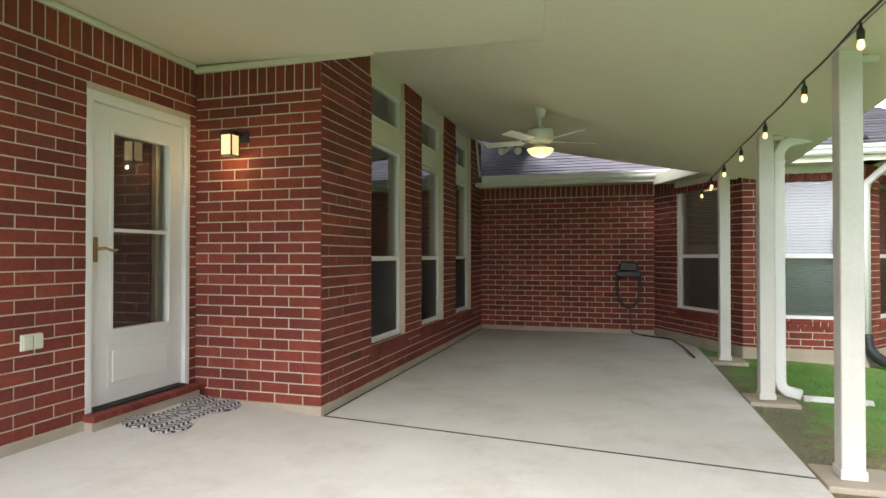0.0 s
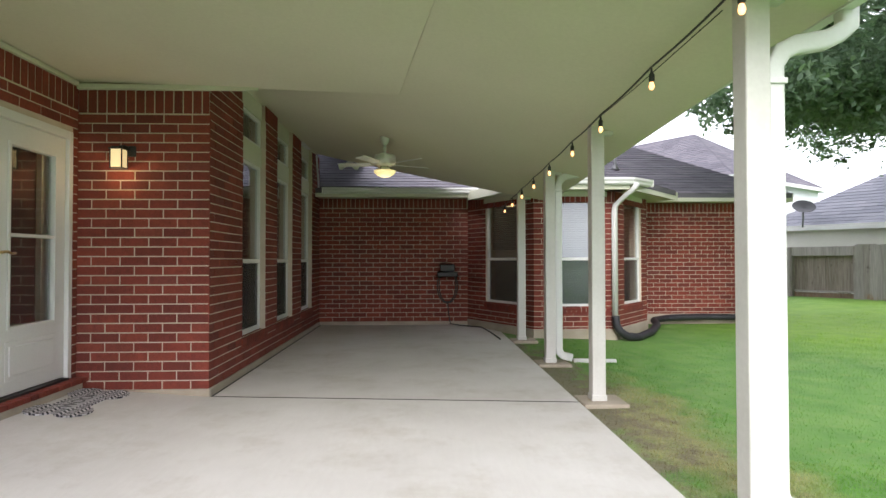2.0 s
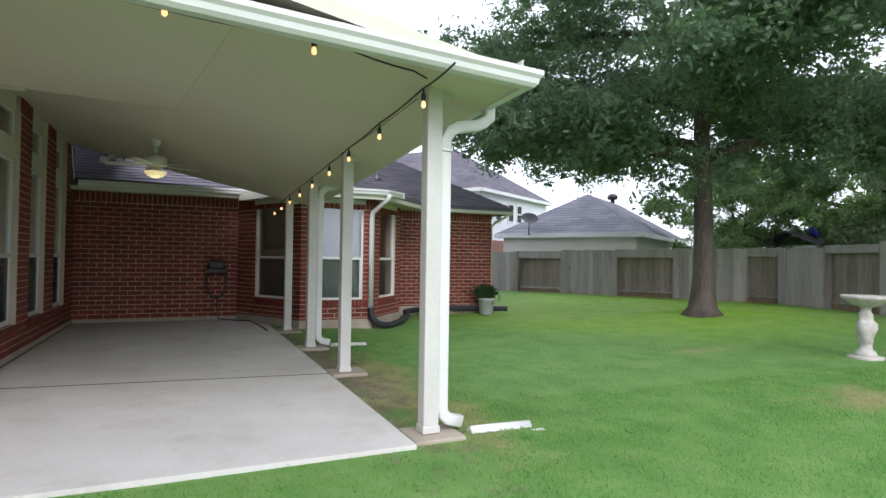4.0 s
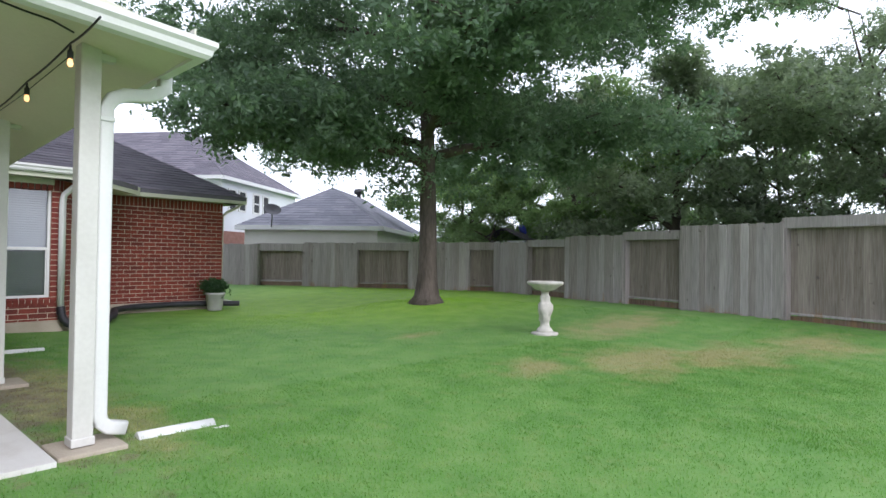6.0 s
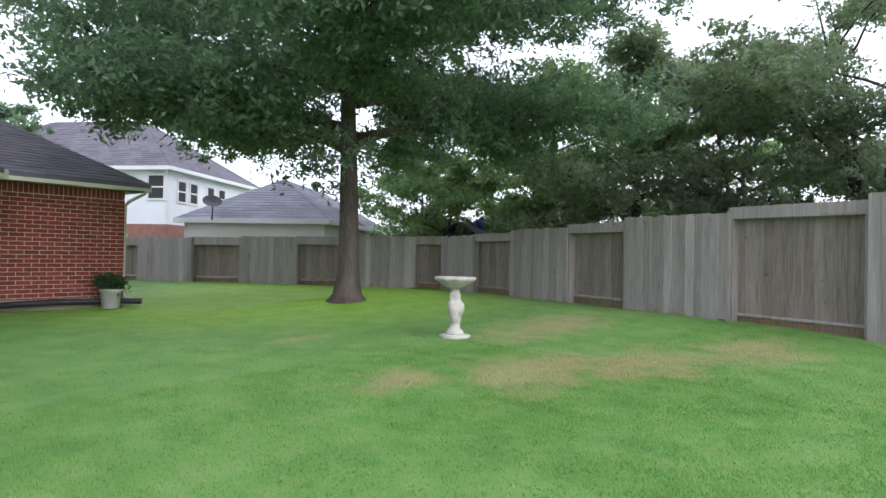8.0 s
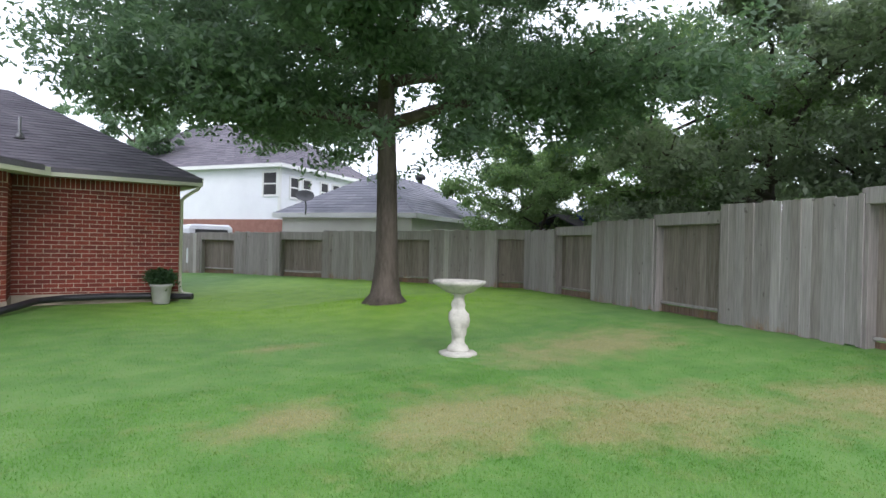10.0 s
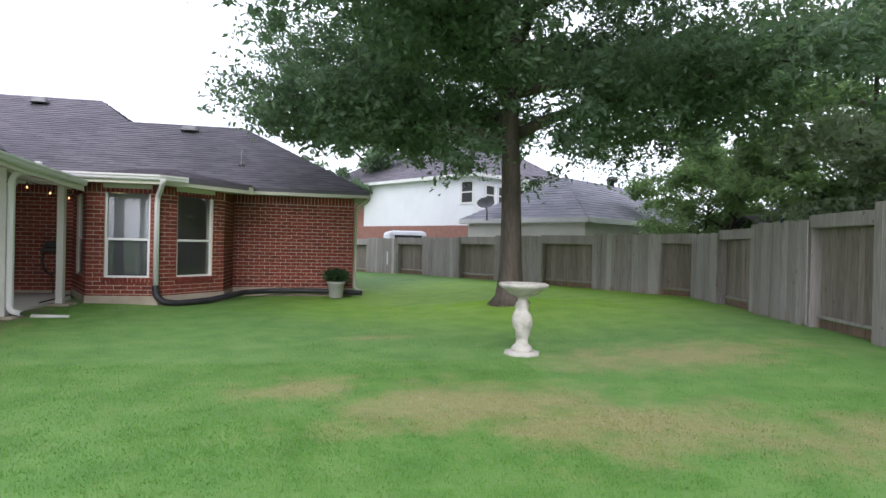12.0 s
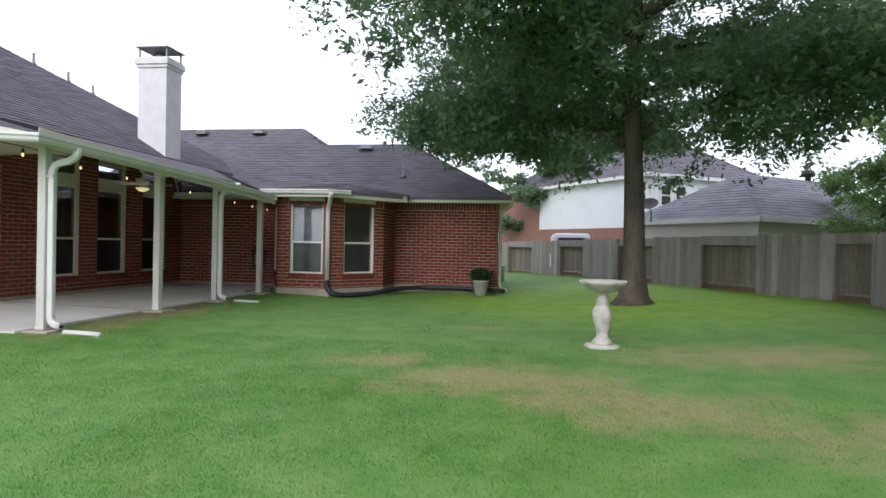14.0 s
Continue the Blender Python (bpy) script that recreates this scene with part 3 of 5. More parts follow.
def roof(name, planes, label, material=None, seed=0, tab=0.30, row=0.14):
    """A roof: a deck under each quad (eave a, eave b, top b, top a) and its shingles."""
    bm = bmesh.new()
    for q in planes:
        pts = [Vector(p) for p in q]
        uniq = [p for i, p in enumerate(pts) if all((p - o).length > 1e-4 for o in pts[:i])]
        prism(bm, uniq, 0.07)
    top = solid(name, bm, material or SHINGLE, label, "roof", "structure")
    bm = bmesh.new()
    for i, q in enumerate(planes):
        shingles(bm, *q, seed=seed + i, tab=tab, row=row)
    bmesh.ops.recalc_face_normals(bm, faces=[])
    me = bpy.data.meshes.new("shingle")
    bm.to_mesh(me)
    bm.free()
    me.materials.append(material or SHINGLE)
    ob = new("shingle", me)
    ob.parent = top
    tagged(ob, "overlapping weathered asphalt shingles", kind="stuff")
    return top


# low roof over the patio, with a hipped near end, then the steeper main roof behind it
PX, PTOP = 0.10, 3.07
def zedge(y):
    return 2.36 - 0.035 * y
HIP = (-6.0, 4.71, 6.85)
roof("roof_patio", [((EAVE_X, EAVE_Y, zedge(0)), (EAVE_X, 6.3, zedge(6.3)), (PX, 9.0, PTOP), (PX, EAVE_Y + 1.6, PTOP))], "dark grey shingle roof over the patio", seed=1)
roof("roof_near_end", [((-1.7, EAVE_Y, 2.63), (EAVE_X, EAVE_Y, zedge(0)), (PX, EAVE_Y + 1.6, PTOP), (-1.7, EAVE_Y + 1.6, PTOP)),
                       ((-9.5, EAVE_Y, 2.63), (-1.7, EAVE_Y, 2.63), (-1.7, EAVE_Y + 1.6, PTOP), (-9.5, EAVE_Y + 1.6, PTOP)),
                       ((-9.5, EAVE_Y + 1.6, PTOP), (PX, EAVE_Y + 1.6, PTOP), HIP, (-9.5, 4.71, 6.85))], "dark grey shingle roof above the door side", seed=7)
roof("roof_main", [((PX, EAVE_Y + 1.6, PTOP), (PX, 11.7, PTOP), HIP, HIP)], "dark grey shingle main roof behind the chimney", seed=11)
roof("roof_wing", [((-4.0, 8.0, 2.345), (2.45, 8.0, 2.345), (2.6, 8.95, 2.50), (-4.0, 8.95, 2.50)),
                   ((-4.0, 8.72, 2.36), (8.22, 8.72, 2.36), (4.9, 12.0, 4.28), (-4.0, 12.0, 4.28)),
                   ((8.22, 8.72, 2.36), (7.6, 15.3, 2.36), (4.9, 12.0, 4.28), (4.9, 12.0, 4.28)),
                   ((7.6, 15.3, 2.36), (-4.0, 15.3, 2.36), (-4.0, 12.0, 4.28), (4.9, 12.0, 4.28))], "dark grey shingle hip roof of the wing", seed=20)
roof("roof_bay", [((2.30, 8.2, 2.30), (2.72, 6.42, 2.30), (3.5, 9.3, 2.735), (2.6, 9.3, 2.735)),
                  ((2.72, 6.42, 2.30), (4.28, 6.42, 2.30), (3.9, 9.3, 2.735), (3.5, 9.3, 2.735)),
                  ((4.28, 6.42, 2.30), (5.62, 7.90, 2.30), (5.60, 8.85, 2.40), (3.9, 9.3, 2.735))], "dark grey shingle roof of the bay", seed=30)
roof("roof_high", [((-9.5, 11.4, 3.90), (2.5, 11.4, 3.90), (0.85, 13.2, 5.05), (-9.5, 13.2, 5.05)),
                   ((2.5, 11.4, 3.90), (2.5, 15.0, 3.90), (0.85, 13.2, 5.05), (0.85, 13.2, 5.05))], "dark grey shingle upper hip roof", seed=40)


# ---- eaves and gutters ----
def gutter(name, pts, label, z, out=0.0):
    """An open trough along pts at height z; the lip is on the right of the way."""
    t = thing(name, (pts[0][0], pts[0][1], z[0] if isinstance(z, list) else z), label, "gutter")
    prof = [(-0.002, 0.0), (0.055, 0.0), (0.075, 0.02), (0.082, 0.05), (0.10, 0.07), (0.10, 0.10), (0.088, 0.10), (0.088, 0.074), (0.07, 0.056), (0.062, 0.03), (0.05, 0.012), (0.01, 0.012), (0.01, 0.10), (-0.002, 0.10)]
    bm = bmesh.new()
    V = [Vector((p[0], p[1], 0)) for p in pts]
    rings = []
    for i, p in enumerate(V):
        d0 = (V[i] - V[i - 1]).normalized() if i else (V[1] - V[0]).normalized()
        d1 = (V[i + 1] - V[i]).normalized() if i < len(V) - 1 else d0
        n0, n1 = Vector((d0.y, -d0.x, 0)), Vector((d1.y, -d1.x, 0))
        n = (n0 + n1).normalized()
        n /= max(0.3, n.dot(n0))
        zz = z[i] if isinstance(z, (list, tuple)) else z
        rings.append([bm.verts.new(p + n * a + Vector((0, 0, zz + b))) for a, b in prof])
    for a, b in zip(rings, rings[1:]):
        for k in range(len(prof)):
            bm.faces.new((a[k], a[(k + 1) % len(prof)], b[(k + 1) % len(prof)], b[k]))
    bm.faces.new(rings[0][::-1])
    bm.faces.new(rings[-1])
    part("trough", bm, WHITE, t)
    zz = z if isinstance(z, list) else [z] * len(pts)
    for (a, za), (b, zb) in zip(zip(V, zz), zip(V[1:], zz[1:])):
        n = int((b - a).length / 1.2)
        for k in range(1, n + 1):
            f = k / (n + 1)
            c = a.lerp(b, f)
            m = grid_matrix((c.x, c.y, za + (zb - za) * f), (b - a)[:2])
            part("hanger", boxes(((-0.012, 0.0, 0.09), (0.012, 0.104, 0.104)), m=m), WHITE, t)
    for p, q, zp in ((V[0], V[1], zz[0]), (V[-1], V[-2], zz[-1])):
        way = (q - p) if p is V[0] else (p - q)
        m = grid_matrix((p.x, p.y, zp), way[:2])
        part("end_cap", boxes(((-0.003, 0.0, 0.0), (0.003, 0.1, 0.10)), m=m, bevel=0.001), WHITE, t)
    return t


ZG = 2.24
gutter("gutter", [(-1.6, EAVE_Y), (EAVE_X, EAVE_Y), (EAVE_X, 3.0), (EAVE_X, 6.2)], "white metal gutter along the patio roof edge", [ZG + 0.25, ZG, ZG - 0.06, ZG - 0.18])
gutter("gutter", [(-0.40, 8.0), (2.30, 8.0), (2.36, 7.7)], "white metal gutter above the back wall", 2.26)
gutter("gutter", [(2.72, 6.42), (4.28, 6.42), (4.66, 6.72)], "white metal gutter along the bay roof", 2.22)
bm = bmesh.new()
sheet(bm, (((-1.66, EAVE_Y - 0.012), (EAVE_X, EAVE_Y - 0.012), (EAVE_X, EAVE_Y - 0.004), (-1.66, EAVE_Y - 0.004)), lambda x, y: min(znear(x), zfar(x, 0.2)) - 0.008), 0.09)
sheet(bm, (((EAVE_X + 0.002, EAVE_Y), (EAVE_X + 0.012, EAVE_Y), (EAVE_X + 0.012, 6.3), (EAVE_X + 0.002, 6.3)), zfar), 0.16)
solid("trim_patio_fascia", bm, CREAM, "cream painted fascia board of the patio roof", "trim", "structure")


def eave(name, p, q, zlow, zhigh, depth, label="cream painted soffit and fascia"):
    m = grid_matrix((*p, 0), (q[0] - p[0], q[1] - p[1]))
    L = math.hypot(q[0] - p[0], q[1] - p[1])
    return solid(name, boxes(((0, -depth, zlow), (L, -0.022, zlow + 0.02)), ((0, -0.02, zlow - 0.012), (L, -0.002, zhigh)), m=m), CREAM, label, "trim", "structure")


eave("trim_eave_back", (-0.53, 8.0), (2.30, 8.0), 2.22, 2.35, 0.42)
eave("trim_eave_bay_west", (2.05, 8.0), (2.72, 6.42), 2.17, 2.30, 0.5)
eave("trim_eave_bay_south", (2.72, 6.42), (4.28, 6.42), 2.17, 2.30, 0.5)
eave("trim_eave_bay_east", (4.28, 6.42), (5.70, 8.0), 2.17, 2.30, 0.5)
eave("trim_eave_wing", (5.40, 8.72), (8.22, 8.72), 2.23, 2.36, 0.46)
eave("trim_eave_side", (8.22, 8.72), (7.6, 15.3), 2.23, 2.36, 0.40)


# ---- windows and door ----
def screen_material(name, cover):
    m = Mat(name, 0.6)
    m.colour(m.ramp(m.noise(5, 3), (0.3, (0.02, 0.023, 0.027)), (0.7, (0.035, 0.038, 0.044))))
    tr = m.n.new("ShaderNodeBsdfTransparent")
    mx = m.n.new("ShaderNodeMixShader")
    mx.inputs["Fac"].default_value = cover
    m.l.new(tr.outputs["BSDF"], mx.inputs[1])
    m.l.new(m.b.outputs["BSDF"], mx.inputs[2])
    m.l.new(mx.outputs["Shader"], m.n["Material Output"].inputs["Surface"])
    return m.m


MESH, MESH_FINE = screen_material("insect_screen_mesh", 0.4), screen_material("thin_insect_screen", 0.22)
win_no = 0


def pane(bm, m, a, b, c, d, y):
    box(bm, (a, y - 0.004, c), (b, y, d), m)


def window(m, u0, u1, z0, zm, z1, label, back=0.06, blinds=0.0, transom=None, top=None, mesh=None):
    """A sash window in the opening u0..u1, z0..z1 of a wall with matrix m, set back from its face."""
    global win_no
    win_no += 1
    base = m @ Vector(((u0 + u1) / 2, -back, z0))
    w = thing("window_%d" % win_no, base, label, "window", kind="structure")
    f = 0.035
    y0, y1 = -back - 0.05, -back
    bm = boxes(((u0, y0, z0), (u0 + f, y1, z1)), ((u1 - f, y0, z0), (u1, y1, z1)), ((u0 + f, y0, z0), (u1 - f, y1, z0 + f)), ((u0 + f, y0, z1 - f), (u1 - f, y1, z1)), m=m, bevel=0.004)
    part("window_frame", bm, WHITE, w)
    part("meeting_rail", boxes(((u0 + f, y0 + 0.005, zm - 0.022), (u1 - f, y1 + 0.004, zm + 0.022)), m=m, bevel=0.004), WHITE, w)
    s = 0.018
    part("lower_sash", boxes(((u0 + f, y0, z0 + f), (u0 + f + s, y1 - 0.012, zm - 0.022)), ((u1 - f - s, y0, z0 + f), (u1 - f, y1 - 0.012, zm - 0.022)), ((u0 + f + s, y0, z0 + f), (u1 - f - s, y1 - 0.012, z0 + f + s)), m=m), WHITE, w)
    for nm, c, d in (("pane", z0 + f, zm - 0.02), ("pane", zm + 0.02, z1 - f)):
        bm = bmesh.new()
        pane(bm, m, u0 + f - 0.004, u1 - f + 0.004, c - 0.004, d + 0.004, y0 + 0.022)
        g = part(nm, bm, GLASS, w, "clear window glass")
        g.visible_shadow = False
    bm = bmesh.new()
    box(bm, (u0 + f + s, y1 - 0.016, z0 + f + s), (u1 - f - s, y1 - 0.0145, zm - 0.022), m)
    part("insect_screen", bm, mesh or MESH, w, "dark fine insect screen")
    if blinds:
        bm = bmesh.new()
        z, zb = z1 - f - 0.03, z1 - f - blinds * (z1 - z0 - 2 * f)
        while z > zb:
            box(bm, (u0 + f + 0.01, -0.0015, -0.012), (u1 - f - 0.01, 0.0015, 0.012), m @ Matrix.Translation((0, y0 - 0.05, z)) @ pose(0, 0, 0, 14))
            z -= 0.034
        tagged(part("blind_slats", bm, BLIND, w, "lowered white slatted blinds"), kind="stuff")
        part("head_rail", boxes(((u0 + f, y0 - 0.08, z1 - f - 0.035), (u1 - f, y0 - 0.02, z1 - f)), m=m), WHITE, w)
    if transom:
        t0, t1 = transom
        part("lower_panel", boxes(((u0, y0, z1 + 0.002), (u1, y1 + 0.012, t0)), m=m, bevel=0.004), CREAM, w, "cream painted panel between window and transom")
        part("transom_frame", boxes(((u0, y0, t0), (u0 + f, y1, t1)), ((u1 - f, y0, t0), (u1, y1, t1)), ((u0 + f, y0, t0), (u1 - f, y1, t0 + f * 0.7)), ((u0 + f, y0, t1 - f * 0.7), (u1 - f, y1, t1)), m=m, bevel=0.003), WHITE, w)
        bm = bmesh.new()
        pane(bm, m, u0 + f, u1 - f, t0 + f * 0.6, t1 - f * 0.6, y0 + 0.022)
        part("transom_pane", bm, GLASS, w, "clear transom glass").visible_shadow = False
        part("upper_panel", boxes(((u0, y0, t1 + 0.002), (u1, y1 + 0.012, top)), m=m), CREAM, w, "cream painted panel above the transom")
    return w


def rowlock(m, u0, u1, z, name):
    """A sloping sill of bricks on edge, as children of one strip."""
    sill = solid(name, boxes(((u0 - 0.02, -0.12, z - 0.085), (u1 + 0.02, 0.004, z - 0.012)), m=m), MORTAR, "sloping brick window sill", "window sill", "structure")
    u = u0 - 0.03
    while u < u1 + 0.02:
        bm = bmesh.new()
        box(bm, (0, -0.10, -0.09), (0.062, 0.024, 0.0), m @ Matrix.Translation((u, 0, z - 0.004)) @ pose(0, 0, 0, -7), 0.004)
        ob = new("brick", mesh_of("brick", bm, BRICK))
        ob.parent = sill
        u += 0.0745
    return sill


mL = grid_matrix((*A2, 0), (0, 1))
for a, b in LONGW:
    window(mL, a - 3.14, b - 3.14, 0.36, 1.13, 2.20, "tall white sash window with a transom, dark inside", transom=(2.42, 2.74), top=2.95)
    rowlock(mL, a - 3.14, b - 3.14, 0.36, "window_sill")
for (p, q, (a, b), bl) in ((B0, B1, BW1, 0.47), (B1, B2, BW2, 1.0), (B2, B3, BW3, 0.0)):
    mm = grid_matrix((*p, 0), (q[0] - p[0], q[1] - p[1]))
    window(mm, a, b, *WINZ, "white sash window of the bay" + (" with white blinds" if bl else ""), back=0.03, blinds=bl, mesh=MESH_FINE)
    rowlock(mm, a, b, WINZ[0], "window_sill")
    solid("trim_window_head", boxes(((a - 0.03, -0.02, WINZ[2]), (b + 0.03, 0.016, 2.19)), m=mm), CREAM, "cream painted board above a bay window", "trim", "structure")

# back door with a glass panel
mD = grid_matrix((-1.62, 0, 0), (0, 1))
d0, d1, dz0, dz1 = DOOR[0], DOOR[1], 0.18, 2.20
door = thing("door_1", (-1.62, (d0 + d1) / 2, dz0), "white storm door with a two-light glass and brass lever", "door", kind="structure")
part("door_frame", boxes(((d0, -0.12, dz0), (d0 + 0.05, 0.006, dz1)), ((d1 - 0.05, -0.12, dz0), (d1, 0.006, dz1)), ((d0 + 0.05, -0.12, dz1 - 0.065), (d1 - 0.05, 0.006, dz1)), m=mD, bevel=0.006), WHITE, door)
L0, L1, g0, g1, gz0, gz1, gm = d0 + 0.056, d1 - 0.056, d0 + 0.222, d1 - 0.195, 0.675, 1.965, 1.325
yb, yf = -0.07, -0.025
leaf = part("door_leaf", boxes(((L0, yb, dz0 + 0.02), (g0, yf, dz1 - 0.07)), ((g1, yb, dz0 + 0.02), (L1, yf, dz1 - 0.07)), ((g0, yb, dz0 + 0.02), (g1, yf, gz0)), ((g0, yb, gz1), (g1, yf, dz1 - 0.07)), m=mD), WHITE, door)
part("glazing_bead", boxes(((g0 - 0.025, yf, gz0 - 0.025), (g0, yf + 0.012, gz1 + 0.025)), ((g1, yf, gz0 - 0.025), (g1 + 0.025, yf + 0.012, gz1 + 0.025)), ((g0, yf, gz0 - 0.025), (g1, yf + 0.012, gz0)), ((g0, yf, gz1), (g1, yf + 0.012, gz1 + 0.025)), ((g0, yf - 0.02, gm - 0.012), (g1, yf + 0.008, gm + 0.012)), m=mD, bevel=0.003), WHITE, door)
for c, d in ((gz0, gm), (gm, gz1)):
    bm = bmesh.new()
    pane(bm, mD, g0 - 0.003, g1 + 0.003, c, d, yb + 0.02)
    part("pane", bm, GLASS, door, "clear door glass").visible_shadow = False
bm = boxes(((L0 + 0.13, yf, 0.29), (L1 - 0.11, yf + 0.005, 0.57)), m=mD, bevel=0.003)
box(bm, (L0 + 0.165, yf, 0.325), (L1 - 0.145, yf + 0.012, 0.535), mD, 0.006)
part("lower_panel", bm, WHITE, door, "raised white kick panel")
part("inner_door", boxes(((d0 + 0.05, -0.19, dz0), (d1 - 0.20, -0.15, dz1 - 0.07)), m=mD), DARK, door, "dark inner door behind the glass")
part("inner_jamb", boxes(((d1 - 0.20, -0.19, dz0), (d1 - 0.05, -0.14, dz1 - 0.07)), ((d1 - 0.235, -0.14, dz0), (d1 - 0.20, -0.10, dz1 - 0.07)), m=mD), CREAM, door, "cream inner jamb seen through the glass")
bm = boxes(((L0 + 0.017, yf, 1.115), (L0 + 0.049, yf + 0.012, 1.275)), m=mD, bevel=0.005)
hx = L0 + 0.033
tube(bm, [mD @ Vector(p) for p in ((hx, -0.015, 1.20), (hx, 0.025, 1.20), (hx + 0.03, 0.033, 1.205), (hx + 0.08, 0.03, 1.19), (hx + 0.125, 0.025, 1.195))], [0.012, 0.011, 0.010, 0.009, 0.008], 8)
part("door_handle", bm, BRASS, door, "aged brass lever handle on a long plate")
part("threshold", boxes(((d0 + 0.05, -0.12, dz0 - 0.02), (d1 - 0.05, 0.02, dz0 + 0.012)), m=mD, bevel=0.004), BLACK, door, "dark metal threshold")
step = solid("door_step", boxes(((d0 - 0.02, -0.05, LOW), (d1 + 0.02, 0.085, 0.135)), m=mD), PLINTH, "brick-topped sill step below the door", "step", "structure")
u = d0 - 0.02
while u < d1 + 0.02:
    ob = new("brick", mesh_of("brick", boxes(((u, -0.02, 0.135), (u + 0.066, 0.10, 0.175)), m=mD, bevel=0.005), BRICK))
    ob.parent = step
    u += 0.078

# porch lantern on the short wall
mW = grid_matrix((*A1, 0), (1, 0))
lx, lz = 0.395, 1.985
mW = mW @ Matrix.Translation((lx, 0, lz)) @ Matrix.Scale(0.88, 4) @ Matrix.Translation((-lx, 0, -lz))
lantern = thing("wall_lantern", mW @ Vector((lx, 0.1, lz)), "lit black wall lantern with pale yellow glass panes", "wall lamp")
bm = boxes(((lx - 0.02, 0.0, lz + 0.03), (lx + 0.10, 0.03, lz + 0.13)), m=mW, bevel=0.006)
tube(bm, [mW @ Vector(p) for p in ((lx + 0.04, 0.03, lz + 0.1), (lx + 0.03, 0.10, lz + 0.115), (lx, 0.13, lz + 0.10))], 0.012, 8)
part("bracket", bm, BLACK, lantern)
bm = bmesh.new()
for k, (h, w0) in enumerate(((lz + 0.075, 0.066), (lz + 0.09, 0.05), (lz - 0.105, 0.06))):
    box(bm, (lx - w0, 0.13 - w0, h), (lx + w0, 0.13 + w0, h + 0.012), mW, 0.003)
for sx in (-1, 1):
    for sy in (-1, 1):
        box(bm, (lx + sx * 0.052 - 0.005, 0.13 + sy * 0.052 - 0.005, lz - 0.1), (lx + sx * 0.052 + 0.005, 0.13 + sy * 0.052 + 0.005, lz + 0.08), mW)
part("cage", bm, BLACK, lantern, "black metal cage")
for a, b in (((lx - 0.048, 0.078, lz - 0.09), (lx + 0.048, 0.082, lz + 0.074)), ((lx - 0.048, 0.178, lz - 0.09), (lx + 0.048, 0.182, lz + 0.074)), ((lx - 0.052, 0.085, lz - 0.09), (lx - 0.048, 0.175, lz + 0.074)), ((lx + 0.048, 0.085, lz - 0.09), (lx + 0.052, 0.175, lz + 0.074))):
    part("glass_pane", boxes((a, b), m=mW), SCONCE, lantern, "glowing pale yellow glass pane").visible_shadow = False
bm = bmesh.new()
lathe(bm, [(0.008, -0.06), (0.022, -0.03), (0.018, 0.01), (0.004, 0.03)], tuple(mW @ Vector((lx, 0.13, lz))), 10)
part("bulb", bm, SCONCE_BULB, lantern, "bright warm bulb")
lamp = new("lantern_light", bpy.data.lights.new("lantern_light", "POINT"))
lamp.data.energy, lamp.data.color, lamp.data.shadow_soft_size = 0.8, (1.0, 0.66, 0.3), 0.012
lamp.location = mW @ Vector((lx, 0.2, lz - 0.16))

# hanging lamp lit inside the bay room
clamp = thing("ceiling_lamp", (2.88, 8.60, 2.20), "lit hanging glass lamp inside the bay room", "ceiling lamp")
bm = bmesh.new()
lathe(bm, [(0.02, -0.105), (0.09, -0.09), (0.14, -0.06), (0.15, -0.035), (0.13, -0.03)], (2.88, 8.60, 2.20), 20)
part("shade", bm, FROST, clamp, "glowing yellow glass shade").visible_shadow = False
bm = bmesh.new()
lathe(bm, [(0.012, -0.034), (0.012, -0.012), (0.05, -0.01), (0.05, 0.0)], (2.88, 8.60, 2.20), 14)
part("stem", bm, BRASS, clamp)
lamp = new("bay_room_light", bpy.data.lights.new("bay_room_light", "POINT"))
lamp.data.energy, lamp.data.color, lamp.data.shadow_soft_size = 1.6, (1.0, 0.8, 0.52), 0.01
lamp.location = (2.88, 8.60, 2.125)

# outlet box on the door wall
outlet = thing("outlet_box", mD @ Vector((1.86, 0, 0.7)), "white weatherproof outlet box with two covers", "outlet")
part("plate", boxes(((1.75, 0.0, 0.63), (1.875, 0.018, 0.72)), m=mD, bevel=0.005), CREAM, outlet)
for a in (1.755, 1.816):
    part("cover", boxes(((a, 0.018, 0.636), (a + 0.054, 0.03, 0.714)), m=mD, bevel=0.006), CREAM, outlet)

# door mat
def stripe_material():
    m = Mat("striped_mat", 0.95)
    sep = m.n.new("ShaderNodeSeparateXYZ")
    m.l.new(m.pos, sep.inputs["Vector"])
    # rows of slanted bars, the slant turning from row to row
    row = m.math("FRACT", m.math("DIVIDE", m.math("ADD", sep.outputs["X"], 5.0), 0.094))
    slant = m.math("ABSOLUTE", m.math("SUBTRACT", row, 0.5))
    bar = m.math("FRACT", m.math("ADD", m.math("DIVIDE", sep.outputs["Y"], 0.044), m.math("MULTIPLY", slant, 2.2)))
    gap = m.math("GREATER_THAN", m.math("ABSOLUTE", m.math("SUBTRACT", m.math("FRACT", m.math("MULTIPLY", row, 2.0)), 0.5)), 0.40)
    c = m.ramp(bar, (0.46, (0.012, 0.012, 0.018)), (0.52, (0.56, 0.54, 0.55)))
    m.colour(m.mix(gap, c, (0.30, 0.29, 0.30)))
    return m.bump(m.noise(400, 2), 0.6, 0.003).m


